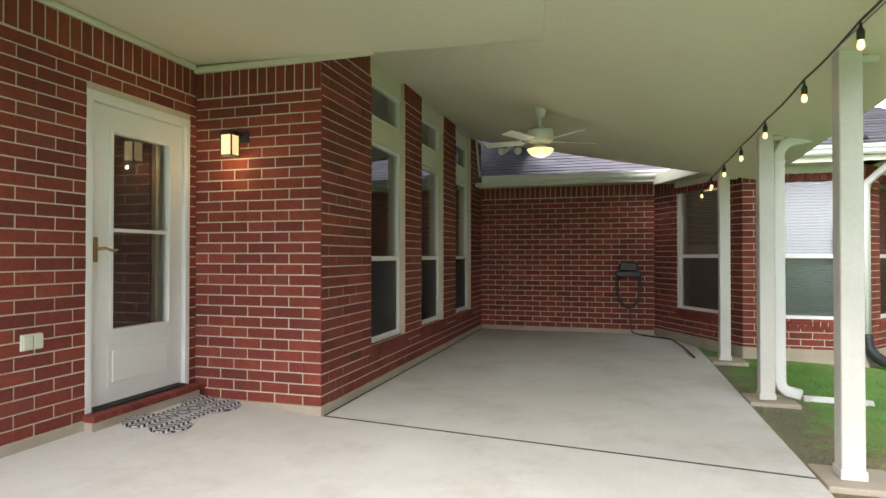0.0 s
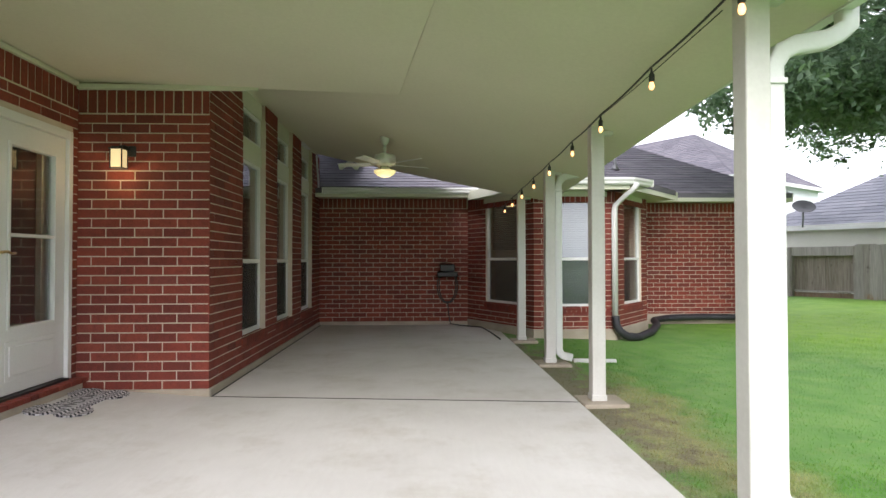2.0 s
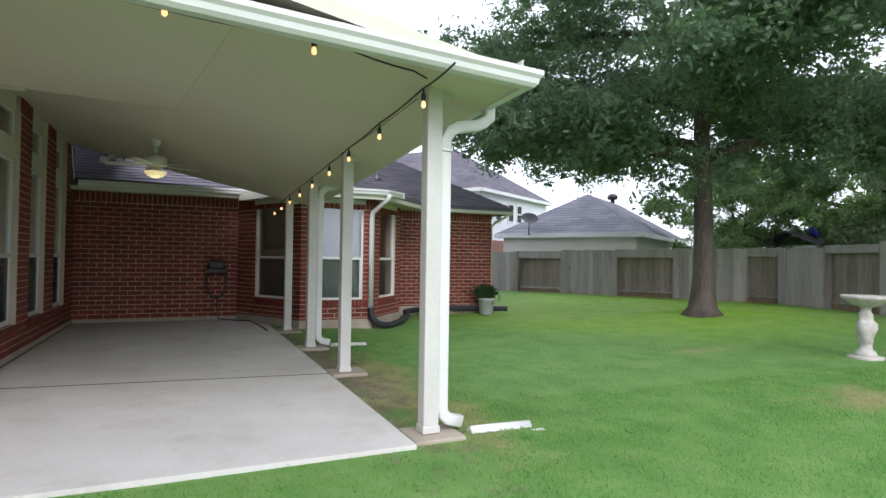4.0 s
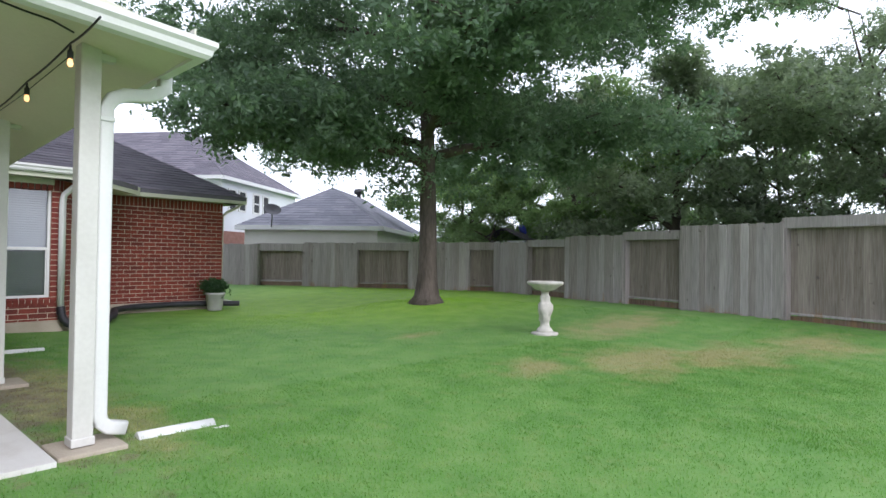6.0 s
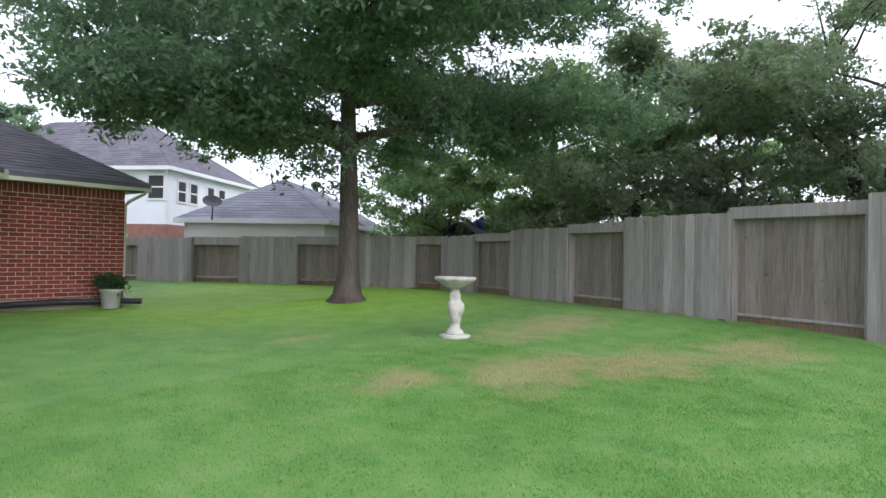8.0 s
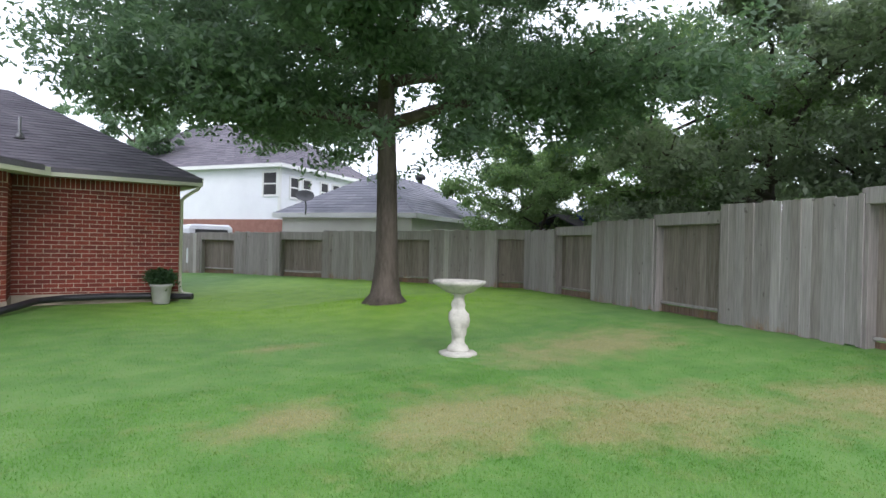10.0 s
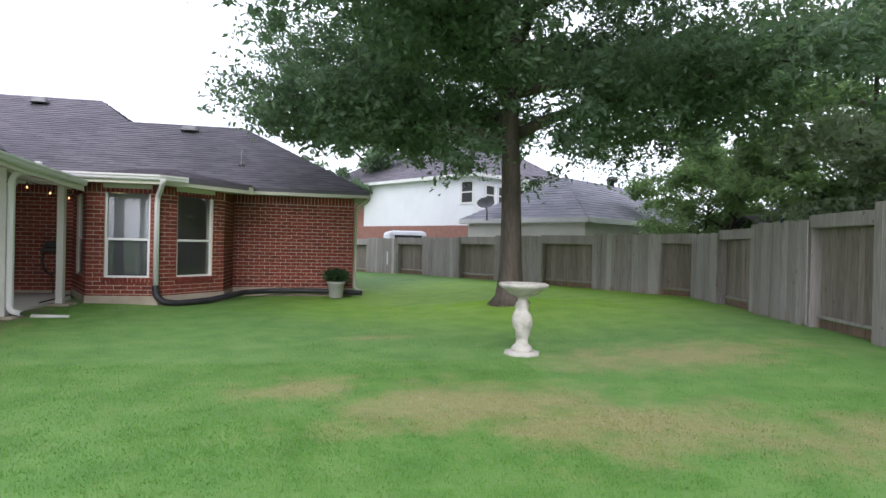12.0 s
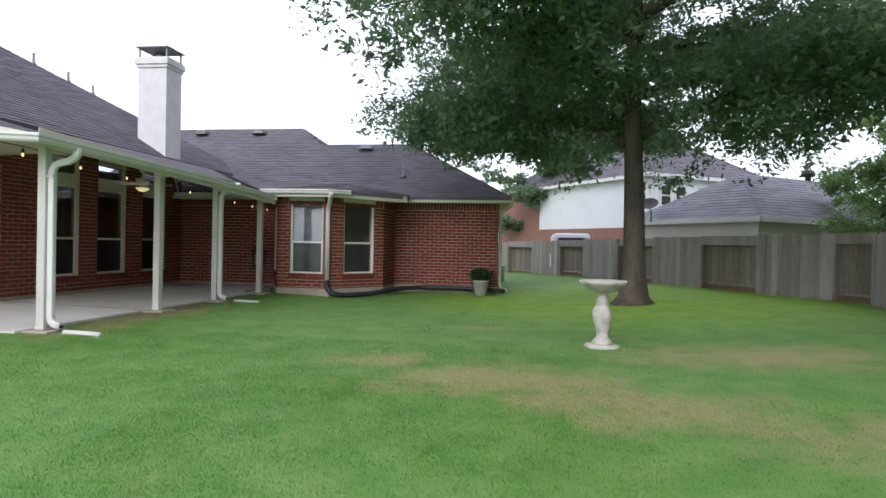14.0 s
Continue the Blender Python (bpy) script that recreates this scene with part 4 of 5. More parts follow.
STRIPE = stripe_material()
MATGREY = speckled("mat_grey", (0.36, 0.35, 0.36), (0.48, 0.47, 0.48), 20, 300, 0.95)
mat = thing("door_mat", (-1.33, 2.72, 0.065), "bone-shaped black and white striped mat lettered WOOF", "door mat")
bm = bmesh.new()
outline = []
hx, hy, r = 0.23, 0.11, 0.125
for cx, cy, a0 in ((-hx, -hy, 120), (hx, -hy, -170), (hx, hy, -60), (-hx, hy, 10)):
    angs = [a0 + 23 * k for k in range(11)]
    outline += [(cx + r * math.cos(radians(a)), cy + r * math.sin(radians(a))) for a in angs]
mm = Matrix.Translation((-1.33, 2.70, 0.066)) @ pose(0, 0, 0, 0, 4.6, 0) @ pose(0, 0, 0, 0, 0, 90)
prism(bm, [mm @ Vector((x * 1.12, y * 0.95, 0.011)) for x, y in outline], 0.01)
part("mat_body", bm, STRIPE, mat)
bm = boxes(((-0.20, -0.068, 0.011), (0.20, 0.068, 0.0125)), m=mm)
part("name_band", bm, MATGREY, mat, "plain grey band behind the lettering")
fc = bpy.data.curves.new("lettering", "FONT")
fc.body, fc.size, fc.align_x, fc.align_y, fc.extrude = "WOOF", 0.13, "CENTER", "CENTER", 0.001
tmp = bpy.data.objects.new("lettering", fc)
dg = bpy.context.evaluated_depsgraph_get()
scene.collection.objects.link(tmp)
dg.update()
me = bpy.data.meshes.new_from_object(tmp.evaluated_get(dg))
bpy.data.objects.remove(tmp)
me.materials.clear()
me.materials.append(BLACK)
me.transform(mm @ Matrix.Translation((0, 0, 0.014)))
ob = new("lettering", me)
ob.parent = mat
ob.matrix_parent_inverse = mat.matrix_basis.inverted()

# ---- patio posts, downspouts, pads ----
POSTS = [0.65, 2.88, 4.61, 6.43]
for y in POSTS:
    pad = solid("post_pad", boxes(((2.54, y - 0.17, -0.2), (2.90, y + 0.17, 0.0 if y > 1 else -0.005)), bevel=0.01), PLINTH, "rough concrete footing pad under a post", "footing", group="post footings")
    post = thing("patio_post", (2.692, y, 0), "square cream painted timber patio post", "post", "patio posts")
    part("shaft", boxes(((2.637, y - 0.055, 0.0), (2.747, y + 0.055, zfar(2.66, y) + 0.01)), bevel=0.008), POSTM, post)
    part("top_cleat", boxes(((2.747, y - 0.03, zfar(2.75, y) - 0.045), (2.83, y + 0.03, zfar(2.83, y) + 0.01)), bevel=0.004), POSTM, post)
    part("base_trim", boxes(((2.630, y - 0.062, 0.0), (2.754, y + 0.062, 0.05)), bevel=0.006), POSTM, post)


def downspout(x, y, ztop, gx, label, kick=0.15, base=None):
    s = thing("downspout", (x, y, 0), label, "downspout")
    path = [(gx, y, ZG + 0.02), (gx, y, ZG - 0.07), (gx - 0.05, y, ZG - 0.11), (gx - 0.10, y, ZG - 0.135), (x + 0.10, y, ztop + 0.10), (x + 0.04, y, ztop + 0.07), (x, y, ztop), (x, y, 0.15), (x + 0.012, y, 0.105), (x + 0.05, y, 0.07), (x + kick, y, 0.045)]
    bm = bmesh.new()
    tube(bm, path, 1.0, 12, squash=(0.042, 0.034))
    part("pipe", bm, WHITE, s)
    # the pipe is capped; a black plate paints the shade inside its end
    part("mouth", boxes(((x + kick - 0.004, y - 0.028, 0.018), (x + kick + 0.004, y + 0.028, 0.068)), bevel=0.003), BLACK, s, "black plate for the shade inside the pipe end")
    part("strap", boxes(((x - 0.05, y - 0.048, 1.9), (x + 0.042, y + 0.048, 1.925)), bevel=0.003), WHITE, s)
    return s


downspout(2.79, 0.66, 1.98, 3.13, "white metal downspout fixed to a post with a kicked foot")
downspout(2.79, 4.61, 1.98, 3.13, "white metal downspout fixed to a post with a kicked foot")
for y in (0.66, 4.80):
    t = thing("splash_trough", (3.3, y, -0.1), "white half-round splash trough lying on the grass", "drain trough", "splash troughs")
    bm = bmesh.new()
    tube(bm, [(3.00, y - 0.04, -0.045), (3.2, y - 0.03, -0.05), (3.50, y - 0.02, -0.06)], 0.048, 12, squash=(0.055, 0.03))
    part("trough", bm, WHITE, t)
    part("base_board", boxes(((2.95, y - 0.13, -0.11), (3.56, y - 0.085, -0.045)), bevel=0.005), WHITE, t)

# bay downspout with the black drain pipe along the wing
s = thing("downspout", (4.12, 6.72, 0.1), "white downspout on the bay running into a black drain hose", "downspout")
bm = bmesh.new()
tube(bm, [(4.36, 6.36, 2.24), (4.34, 6.40, 2.17), (4.24, 6.62, 2.05), (4.17, 6.735, 1.95), (4.16, 6.745, 1.85), (4.16, 6.745, 0.24)], 1.0, 12, squash=(0.042, 0.034))
part("pipe", bm, WHITE, s)
hose = thing("drain_hose", (5.5, 8.4, -0.05), "black corrugated drain hose along the wall foot", "drain pipe")
bm = bmesh.new()
pts = [(4.16, 6.73, 0.30), (4.17, 6.71, 0.12), (4.30, 6.70, 0.0), (4.55, 6.85, -0.04), (5.0, 7.45, -0.03), (5.30, 7.95, 0.02), (5.50, 8.6, 0.03), (5.9, 8.93, 0.04), (6.6, 9.0, 0.05), (7.3, 8.98, 0.04), (7.75, 8.85, 0.03), (8.05, 8.66, 0.03)]
dense = []
for a, b in zip(pts, pts[1:]):
    n = max(2, int((Vector(b) - Vector(a)).length / 0.03))
    dense += [Vector(a).lerp(Vector(b), k / n) for k in range(n)]
dense.append(Vector(pts[-1]))
for _ in range(6):
    dense = [dense[0]] + [(a + b * 2 + c) / 4 for a, b, c in zip(dense, dense[1:], dense[2:])] + [dense[-1]]
tube(bm, dense, [0.062 if k % 2 else 0.054 for k in range(len(dense))], 10)
part("hose_body", bm, PIPE, hose)

# second downspout at the wing's far corner
s = thing("downspout", (7.93, 9.25, 0.1), "cream downspout at the corner of the wing", "downspout")
bm = bmesh.new()
tube(bm, [(8.20, 8.95, 2.26), (8.17, 9.0, 2.18), (8.0, 9.2, 2.05), (7.91, 9.24, 1.95), (7.905, 9.24, 0.15), (7.95, 9.22, 0.06), (8.1, 9.1, 0.03)], 1.0, 12, squash=(0.038, 0.03))
part("pipe", bm, CREAM, s)


# ---- ceiling fan ----
fx, fy = 0.83, 5.0
fz = zfar(fx, fy) - 0.015
fan = thing("ceiling_fan", (fx, fy, fz), "white five-blade ceiling fan with a lit glass bowl", "ceiling fan")
bm = bmesh.new()
lathe(bm, [(0.02, -0.075), (0.045, -0.05), (0.055, 0.0), (0.055, 0.03)], (fx, fy, fz), 20)
part("canopy", bm, WHITE, fan)
bm = bmesh.new()
lathe(bm, [(0.016, -0.2), (0.016, -0.08)], (fx, fy, fz), 12)
part("down_rod", bm, WHITE, fan)
bm = bmesh.new()
lathe(bm, [(0.05, -0.33), (0.10, -0.315), (0.125, -0.29), (0.13, -0.23), (0.12, -0.19), (0.06, -0.175), (0.02, -0.17)], (fx, fy, fz), 28)
part("motor_housing", bm, WHITE, fan)
bm = bmesh.new()
lathe(bm, [(0.10, -0.375), (0.06, -0.36), (0.05, -0.33)], (fx, fy, fz), 24)
part("light_collar", bm, WHITE, fan)
bm = bmesh.new()
lathe(bm, [(0.01, -0.455), (0.05, -0.448), (0.09, -0.43), (0.12, -0.40), (0.13, -0.378), (0.12, -0.374)], (fx, fy, fz), 28)
part("glass_bowl", bm, FROST, fan, "glowing yellow glass bowl").visible_shadow = False
for k in range(5):
    m = Matrix.Translation((fx, fy, fz - 0.30)) @ pose(0, 0, 0, 0, 0, 28 + 72 * k)
    b = part("blade", boxes(((0.17, -0.055, -0.004), (0.56, 0.055, 0.004)), m=m @ pose(0, 0, 0, 11), bevel=0.004), WHITE, fan)
    part("blade_iron", boxes(((0.08, -0.014, -0.006), (0.24, 0.014, 0.004)), m=m, bevel=0.003), WHITE, b)
lamp = new("fan_light", bpy.data.lights.new("fan_light", "POINT"))
lamp.data.energy, lamp.data.color, lamp.data.shadow_soft_size = 0.5, (1.0, 0.80, 0.5), 0.10
lamp.location = (fx, fy, fz - 0.52)

# ---- string lights along the posts ----
cord = thing("string_lights", (2.5, 3.0, 2.3), "black string of warm lit filament bulbs under the ceiling", "string lights")
SX = 2.55
LY = [0.47, 1.38, 2.30, 3.08, 3.96, 4.77, 5.55, 6.32, 7.05]
pts = []
for a, b in zip([0.0] + LY, LY + [7.6]):
    for k in range(6):
        f = k / 6
        pts.append((SX, a + (b - a) * f, zfar(SX, a + (b - a) * f) - 0.085 - 0.012 * math.sin(math.pi * f)))
bm = bmesh.new()
tube(bm, pts, 0.006, 6)
tube(bm, [(2.62, 0.75, 2.27), (2.62, 1.8, 2.235), (2.62, 2.85, 2.23)], 0.003, 5)
part("cable", bm, BLACK, cord, "black rubber cable")
NX = [1.82, 1.05, 0.25, -0.55]
pts = []
stops = [SX] + NX + [-1.3]
for a, b in zip(stops, stops[1:]):
    for k in range(6):
        x = a + (b - a) * k / 6
        pts.append((x, 0.42 if a == SX and k == 0 else 0.34, min(znear(x), zfar(x, 0.3)) - 0.045 - 0.03 * math.sin(math.pi * k / 6)))
bm = bmesh.new()
tube(bm, pts, 0.006, 6)
part("cable", bm, BLACK, cord, "black rubber cable")
BULBS = [(SX, y, zfar(SX, y) - 0.105) for y in LY] + [(x, 0.34, min(znear(x), zfar(x, 0.3)) - 0.06) for x in NX]
for X, y, z in BULBS:
    bm = bmesh.new()
    lathe(bm, [(0.010, -0.066), (0.016, -0.059), (0.016, -0.025), (0.008, -0.014), (0.005, 0.012)], (X, y, z), 12)
    s = part("socket", bm, BLACK, cord, "black bulb socket")
    bm = bmesh.new()
    lathe(bm, [(0.005, -0.110), (0.012, -0.104), (0.0155, -0.092), (0.013, -0.076), (0.009, -0.065)], (X, y, z), 12)
    part("bulb", bm, BULB, s, "small warm glowing bulb").visible_shadow = False

# hose reel and cable on the back wall
reel = thing("hose_holder", (1.72, 8.38, 0.95), "dark metal garden hose holder on the brick", "hose holder")
mB = grid_matrix((*A3, 0), (1, 0))
u = 1.72 + 0.53
bm = boxes(((u - 0.18, 0.012, 0.84), (u + 0.18, 0.12, 0.93)), ((u - 0.13, 0.012, 0.93), (u + 0.13, 0.09, 1.06)), m=mB, bevel=0.02)
part("bracket", bm, BLACK, reel)
bm = bmesh.new()
loop = [(u + 0.18 * math.sin(a), 0.06, 0.68 + 0.30 * math.cos(a)) for a in [k * 2 * math.pi / 24 for k in range(3, 22)]]
tube(bm, [mB @ Vector(p) for p in loop], 0.011, 6)
tube(bm, [mB @ Vector((u + (p[0] - u) * 0.82, 0.075, 0.02 + p[2] * 0.99)) for p in loop], 0.011, 6)
tube(bm, [mB @ Vector(p) for p in ((u, 0.05, 0.42), (u + 0.02, 0.05, 0.2), (u + 0.05, 0.07, 0.02), (u + 0.2, 0.25, 0.012), (u + 0.55, 0.55, 0.012), (u + 0.62, 1.2, 0.012), (u + 0.66, 2.0, 0.012))], 0.011, 6)
part("hose", bm, BLACK, reel, "thin black hose trailing over the slab")

# flood light at the end of the ceiling and a slanted flashing board
fl = thing("flood_light", (0.1, 7.6, zfar(0.1, 7.6)), "small white twin flood light under the ceiling", "flood light")
bm = bmesh.new()
lathe(bm, [(0.05, -0.03), (0.055, 0.0)], (0.1, 7.6, zfar(0.1, 7.6)), 14)
part("base", bm, WHITE, fl)
for sx in (-1, 1):
    bm = bmesh.new()
    tube(bm, [(0.1, 7.6, zfar(0.1, 7.6) - 0.02), (0.1 + 0.07 * sx, 7.55, zfar(0.1, 7.6) - 0.07), (0.1 + 0.12 * sx, 7.46, zfar(0.1, 7.6) - 0.10)], [0.015, 0.03, 0.055], 12)
    part("head", bm, WHITE, fl)
solid("trim_flashing", boxes(((-0.015, 0.0, -0.33), (0.03, 0.02, 0.33)), m=mL @ Matrix.Translation((4.98, 0.012, 2.60)) @ pose(0, 0, 0, 0, -24), bevel=0.003), WHITE, "narrow white board slanting down the brick pier", "trim", "structure")

# chimney
ch = thing("chimney", (-0.33, 7.16, 3.0), "white painted brick chimney with a tin cap", "chimney")
c0, c1, e0, e1 = -0.70, 0.04, 6.86, 7.46
part("chimney_shaft", boxes(((c0, e0, 2.9), (c1, e1, 5.24)), bevel=0.01), CHIMNEY, ch)
part("crown", boxes(((c0 - 0.03, e0 - 0.03, 5.24), (c1 + 0.03, e1 + 0.03, 5.32)), ((c0 - 0.06, e0 - 0.06, 5.32), (c1 + 0.06, e1 + 0.06, 5.44)), ((c0 - 0.02, e0 - 0.02, 5.44), (c1 + 0.02, e1 + 0.02, 5.50)), bevel=0.01), CHIMNEY, ch, "stepped white brick crown")
for x in (c0 + 0.02, c1 - 0.02):
    for y in (e0 + 0.02, e1 - 0.02):
        part("cap_leg", boxes(((x - 0.015, y - 0.015, 5.50), (x + 0.015, y + 0.015, 5.72))), TIN, ch)
bm = bmesh.new()
prism(bm, [(c0 - 0.05, e0 - 0.05, 5.74), (c1 + 0.05, e0 - 0.05, 5.74), (c1 + 0.05, e1 + 0.05, 5.74), (c0 - 0.05, e1 + 0.05, 5.74)], 0.02)
part("cap_lid", bm, TIN, ch, "flat grey tin rain cap")
bm = bmesh.new()
lathe(bm, [(0.12, 0.0), (0.12, 0.16)], ((c0 + c1) / 2, (e0 + e1) / 2, 5.50), 16)
part("flue", bm, TIN, ch)


def roof_pipe(x, y, z, h, label="thin grey roof vent pipe"):
    t = thing("vent_pipe", (x, y, z), label, "roof vent", "roof vents")
    bm = bmesh.new()
    tube(bm, [(x, y, z - 0.15), (x, y, z + h)], 0.03, 10)
    part("pipe", bm, TIN, t)
    bm = bmesh.new()
    lathe(bm, [(0.09, -0.05), (0.05, 0.04), (0.035, 0.06)], (x, y, z), 12)
    part("flashing", bm, TIN, t)


def box_vent(x, y, z):
    t = thing("box_vent", (x, y, z), "low grey metal box vent on the shingles", "roof vent", "roof vents")
    part("hood", boxes(((x - 0.17, y - 0.17, z), (x + 0.17, y + 0.17, z + 0.09)), bevel=0.015), TIN, t)
    part("flange", boxes(((x - 0.22, y - 0.24, z - 0.03), (x + 0.22, y + 0.2, z)), bevel=0.004), TIN, t)


roof_pipe(5.2, 9.75, 2.36 + (9.75 - 8.72) * 0.628, 0.35)
for f, h in ((0.73, 0.42), (0.64, 0.28), (0.56, 0.26), (0.50, 0.24)):
    x = 0.1 - 6.1 * f
    roof_pipe(x, 11.7 - 6.99 * f - 0.12, 3.07 + 3.78 * f, h)
box_vent(-2.6, 12.75, 4.80)
box_vent(-0.5, 12.75, 4.80)
box_vent(3.6, 11.6, 4.07)


# ---- bird bath and pot ----
bx, by = 9.63, 1.84
bz = lawn_z(bx, by)
bath = thing("bird_bath", (bx, by, bz), "white cast stone bird bath on a carved pedestal", "bird bath")
bm = bmesh.new()
lathe(bm, [(0.215, -0.03), (0.225, 0.005), (0.222, 0.03), (0.13, 0.045)], (bx, by, bz), 8)
part("foot_plate", bm, STONE, bath, "flat eight-sided foot plate")
bm = bmesh.new()
lathe(bm, [(0.13, 0.04), (0.128, 0.065), (0.11, 0.10), (0.08, 0.125), (0.074, 0.16), (0.072, 0.21), (0.088, 0.225), (0.084, 0.29), (0.105, 0.33), (0.115, 0.40), (0.112, 0.47), (0.085, 0.51), (0.072, 0.53), (0.08, 0.57), (0.074, 0.615), (0.06, 0.635), (0.064, 0.68), (0.095, 0.705)],
      (bx, by, bz), 32, lambda f, z: 1 + 0.15 * math.sin(f * 6 * math.pi + z * 11) * (0.22 < z < 0.62) + 0.07 * math.sin(f * 14 * math.pi + z * 34) * (0.2 < z < 0.6))
part("pedestal", bm, STONE, bath, "weathered carved pedestal")
bm = bmesh.new()
lathe(bm, [(0.09, 0.70), (0.15, 0.715), (0.19, 0.74), (0.215, 0.765), (0.26, 0.79), (0.29, 0.815), (0.298, 0.835), (0.29, 0.852), (0.265, 0.845), (0.20, 0.80), (0.02, 0.785)], (bx, by, bz), 48, lambda f, z: 1 + (0.035 * math.sin(f * 16 * math.pi) if z > 0.78 else 0))
part("basin", bm, STONE, bath, "shallow scalloped basin")

px, py = 7.48, 8.64
pz = lawn_z(px, py) + 0.01
pot = thing("potted_shrub", (px, py, pz), "grey square pot with a dense green shrub", "potted plant")
bm = bmesh.new()
lathe(bm, [(0.135, 0.0), (0.15, 0.02), (0.185, 0.32), (0.205, 0.33), (0.205, 0.38), (0.175, 0.38), (0.165, 0.33)], (px, py, pz), 28)
part("pot", bm, POT, pot)


# ---- trees ----
def leaf_cloud(name, centres, count, size, material, parent, seed, label=""):
    """Loose leaves gathered round the points (x, y, z, radius)."""
    r = np.random.default_rng(seed)
    c = np.array(centres, float)
    wts = c[:, 3] ** 2
    # leaves sit in small tufts, and the tufts in clumps
    tufts = max(len(c), count // 42)
    idx = r.choice(len(c), tufts, p=wts / wts.sum())
    d = r.normal(size=(tufts, 3))
    d /= np.linalg.norm(d, axis=1)[:, None]
    rad = c[idx, 3] * r.random(tufts) ** 0.4
    tc = c[idx, :3] + d * rad[:, None] * np.array([1, 1, 0.62])
    k = r.integers(0, tufts, count)
    d = r.normal(size=(count, 3))
    p = tc[k] + d * r.uniform(0.07, 0.19, tufts)[k][:, None] * (1.0 if size > 0.05 else 0.4) * np.array([1, 1, 0.7])
    n = r.normal(size=(count, 3)) + np.array([0, 0, 0.9])
    n /= np.linalg.norm(n, axis=1)[:, None]
    a = np.cross(n, r.normal(size=(count, 3)))
    a /= np.linalg.norm(a, axis=1)[:, None]
    b = np.cross(n, a)
    s = size * r.uniform(0.6, 1.25, count)[:, None]
    quad = np.stack([p - a * s, p + b * s * 0.42 + n * s * 0.12, p + a * s, p - b * s * 0.42 + n * s * 0.12], 1).reshape(-1, 3)
    me = bpy.data.meshes.new(name)
    me.vertices.add(len(quad))
    me.vertices.foreach_set("co", quad.ravel())
    me.loops.add(len(quad))
    me.loops.foreach_set("vertex_index", np.arange(len(quad), dtype=np.int32))
    me.polygons.add(count)
    me.polygons.foreach_set("loop_start", np.arange(0, len(quad), 4, dtype=np.int32))
    me.update(calc_edges=True)
    me.materials.append(material)
    ob = new(name, me)
    ob.parent = parent
    if parent.parent is None:
        ob.matrix_parent_inverse = parent.matrix_basis.inverted()
    return tagged(ob, label, kind="stuff")


def tree(at, height, fork, spread, r0, leaves, size, label, seed, material, limbs=9, low=0.3, trunks=1, droop=0.0, flare=1.9, extra=()):
    rnd = random.Random(seed)
    x, y, z = at
    t = thing("tree", at, label, "tree")
    clumps = list(extra)
    for k in range(trunks):
        ox, oy = (rnd.uniform(-0.5, 0.5), rnd.uniform(-0.5, 0.5)) if trunks > 1 else (0, 0)
        axis = []
        for i in range(13):
            f = i / 12
            axis.append(Vector((x + ox * (0.3 + f * 2) + 0.18 * math.sin(f * 5 + seed + k) * f * height * 0.12, y + oy * (0.3 + f * 2) + 0.18 * math.cos(f * 4 + seed) * f * height * 0.12, z - 0.1 + f * height * 0.92)))
        bm = bmesh.new()
        pts = [axis[0], axis[0].lerp(axis[1], 0.25), axis[0].lerp(axis[1], 0.6)] + axis[1:]
        rad = [r0 * flare, r0 * 1.3, r0 * 1.06] + [r0 * (1 - 0.9 * (i / 12)) for i in range(1, 13)]
        tube(bm, pts, rad, 14)
        part("trunk", bm, BARK, t, "rough grey-brown trunk")
        for i in range(limbs):
            f = fork / height + (0.93 - fork / height) * (i / max(1, limbs - 1)) ** 1.15
            root = axis[min(12, int(f / 0.92 * 12))].copy()
            root.z = z + f * height * 0.97
            a = i * 2.4 + seed + rnd.uniform(-0.3, 0.3)
            g = (f * height - fork) / max(0.1, height - fork)
            reach = spread * ((0.62 + 1.05 * g) if g < 0.36 else 1.0 - 0.72 * ((g - 0.36) / 0.64) ** 1.6) * rnd.uniform(0.9, 1.08)
            rise = (0.32 + 0.25 * g - droop * (1 - g)) * reach
            d = Vector((math.cos(a), math.sin(a), 0))
            limb = [root + d * reach * q + Vector((rnd.uniform(-0.1, 0.1), rnd.uniform(-0.1, 0.1), rise * (q ** 0.8) - droop * reach * 0.5 * q * q)) for q in (0, 0.15, 0.35, 0.55, 0.75, 0.95)]
            bm = bmesh.new()
            rl = r0 * (0.55 - 0.33 * g)
            tube(bm, limb, [rl * (1 - 0.85 * q) for q in (0, 0.15, 0.35, 0.55, 0.75, 0.95)], 7)
            for q in range(2, 6):
                for s in (-1, 1):
                    tip = limb[q] + Vector((math.cos(a + s * 0.9), math.sin(a + s * 0.9), rnd.uniform(-0.15, 0.35))) * reach * rnd.uniform(0.16, 0.34)
                    tube(bm, [limb[q], limb[q].lerp(tip, 0.5) + Vector((0, 0, 0.06)), tip], [rl * 0.3, rl * 0.18, rl * 0.06], 5)
                    clumps.append((*tip, spread * rnd.uniform(0.11, 0.21)))
                    clumps.append((*limb[q].lerp(tip, 0.55), spread * rnd.uniform(0.08, 0.15)))
                clumps.append((*(limb[q] + Vector((0, 0, 0.15))), spread * rnd.uniform(0.09, 0.19)))
            part("limb", bm, BARK, t)
    leaf_cloud("crown", clumps, leaves, size, material, t, seed, "many small loose leaves with gaps")
    return t


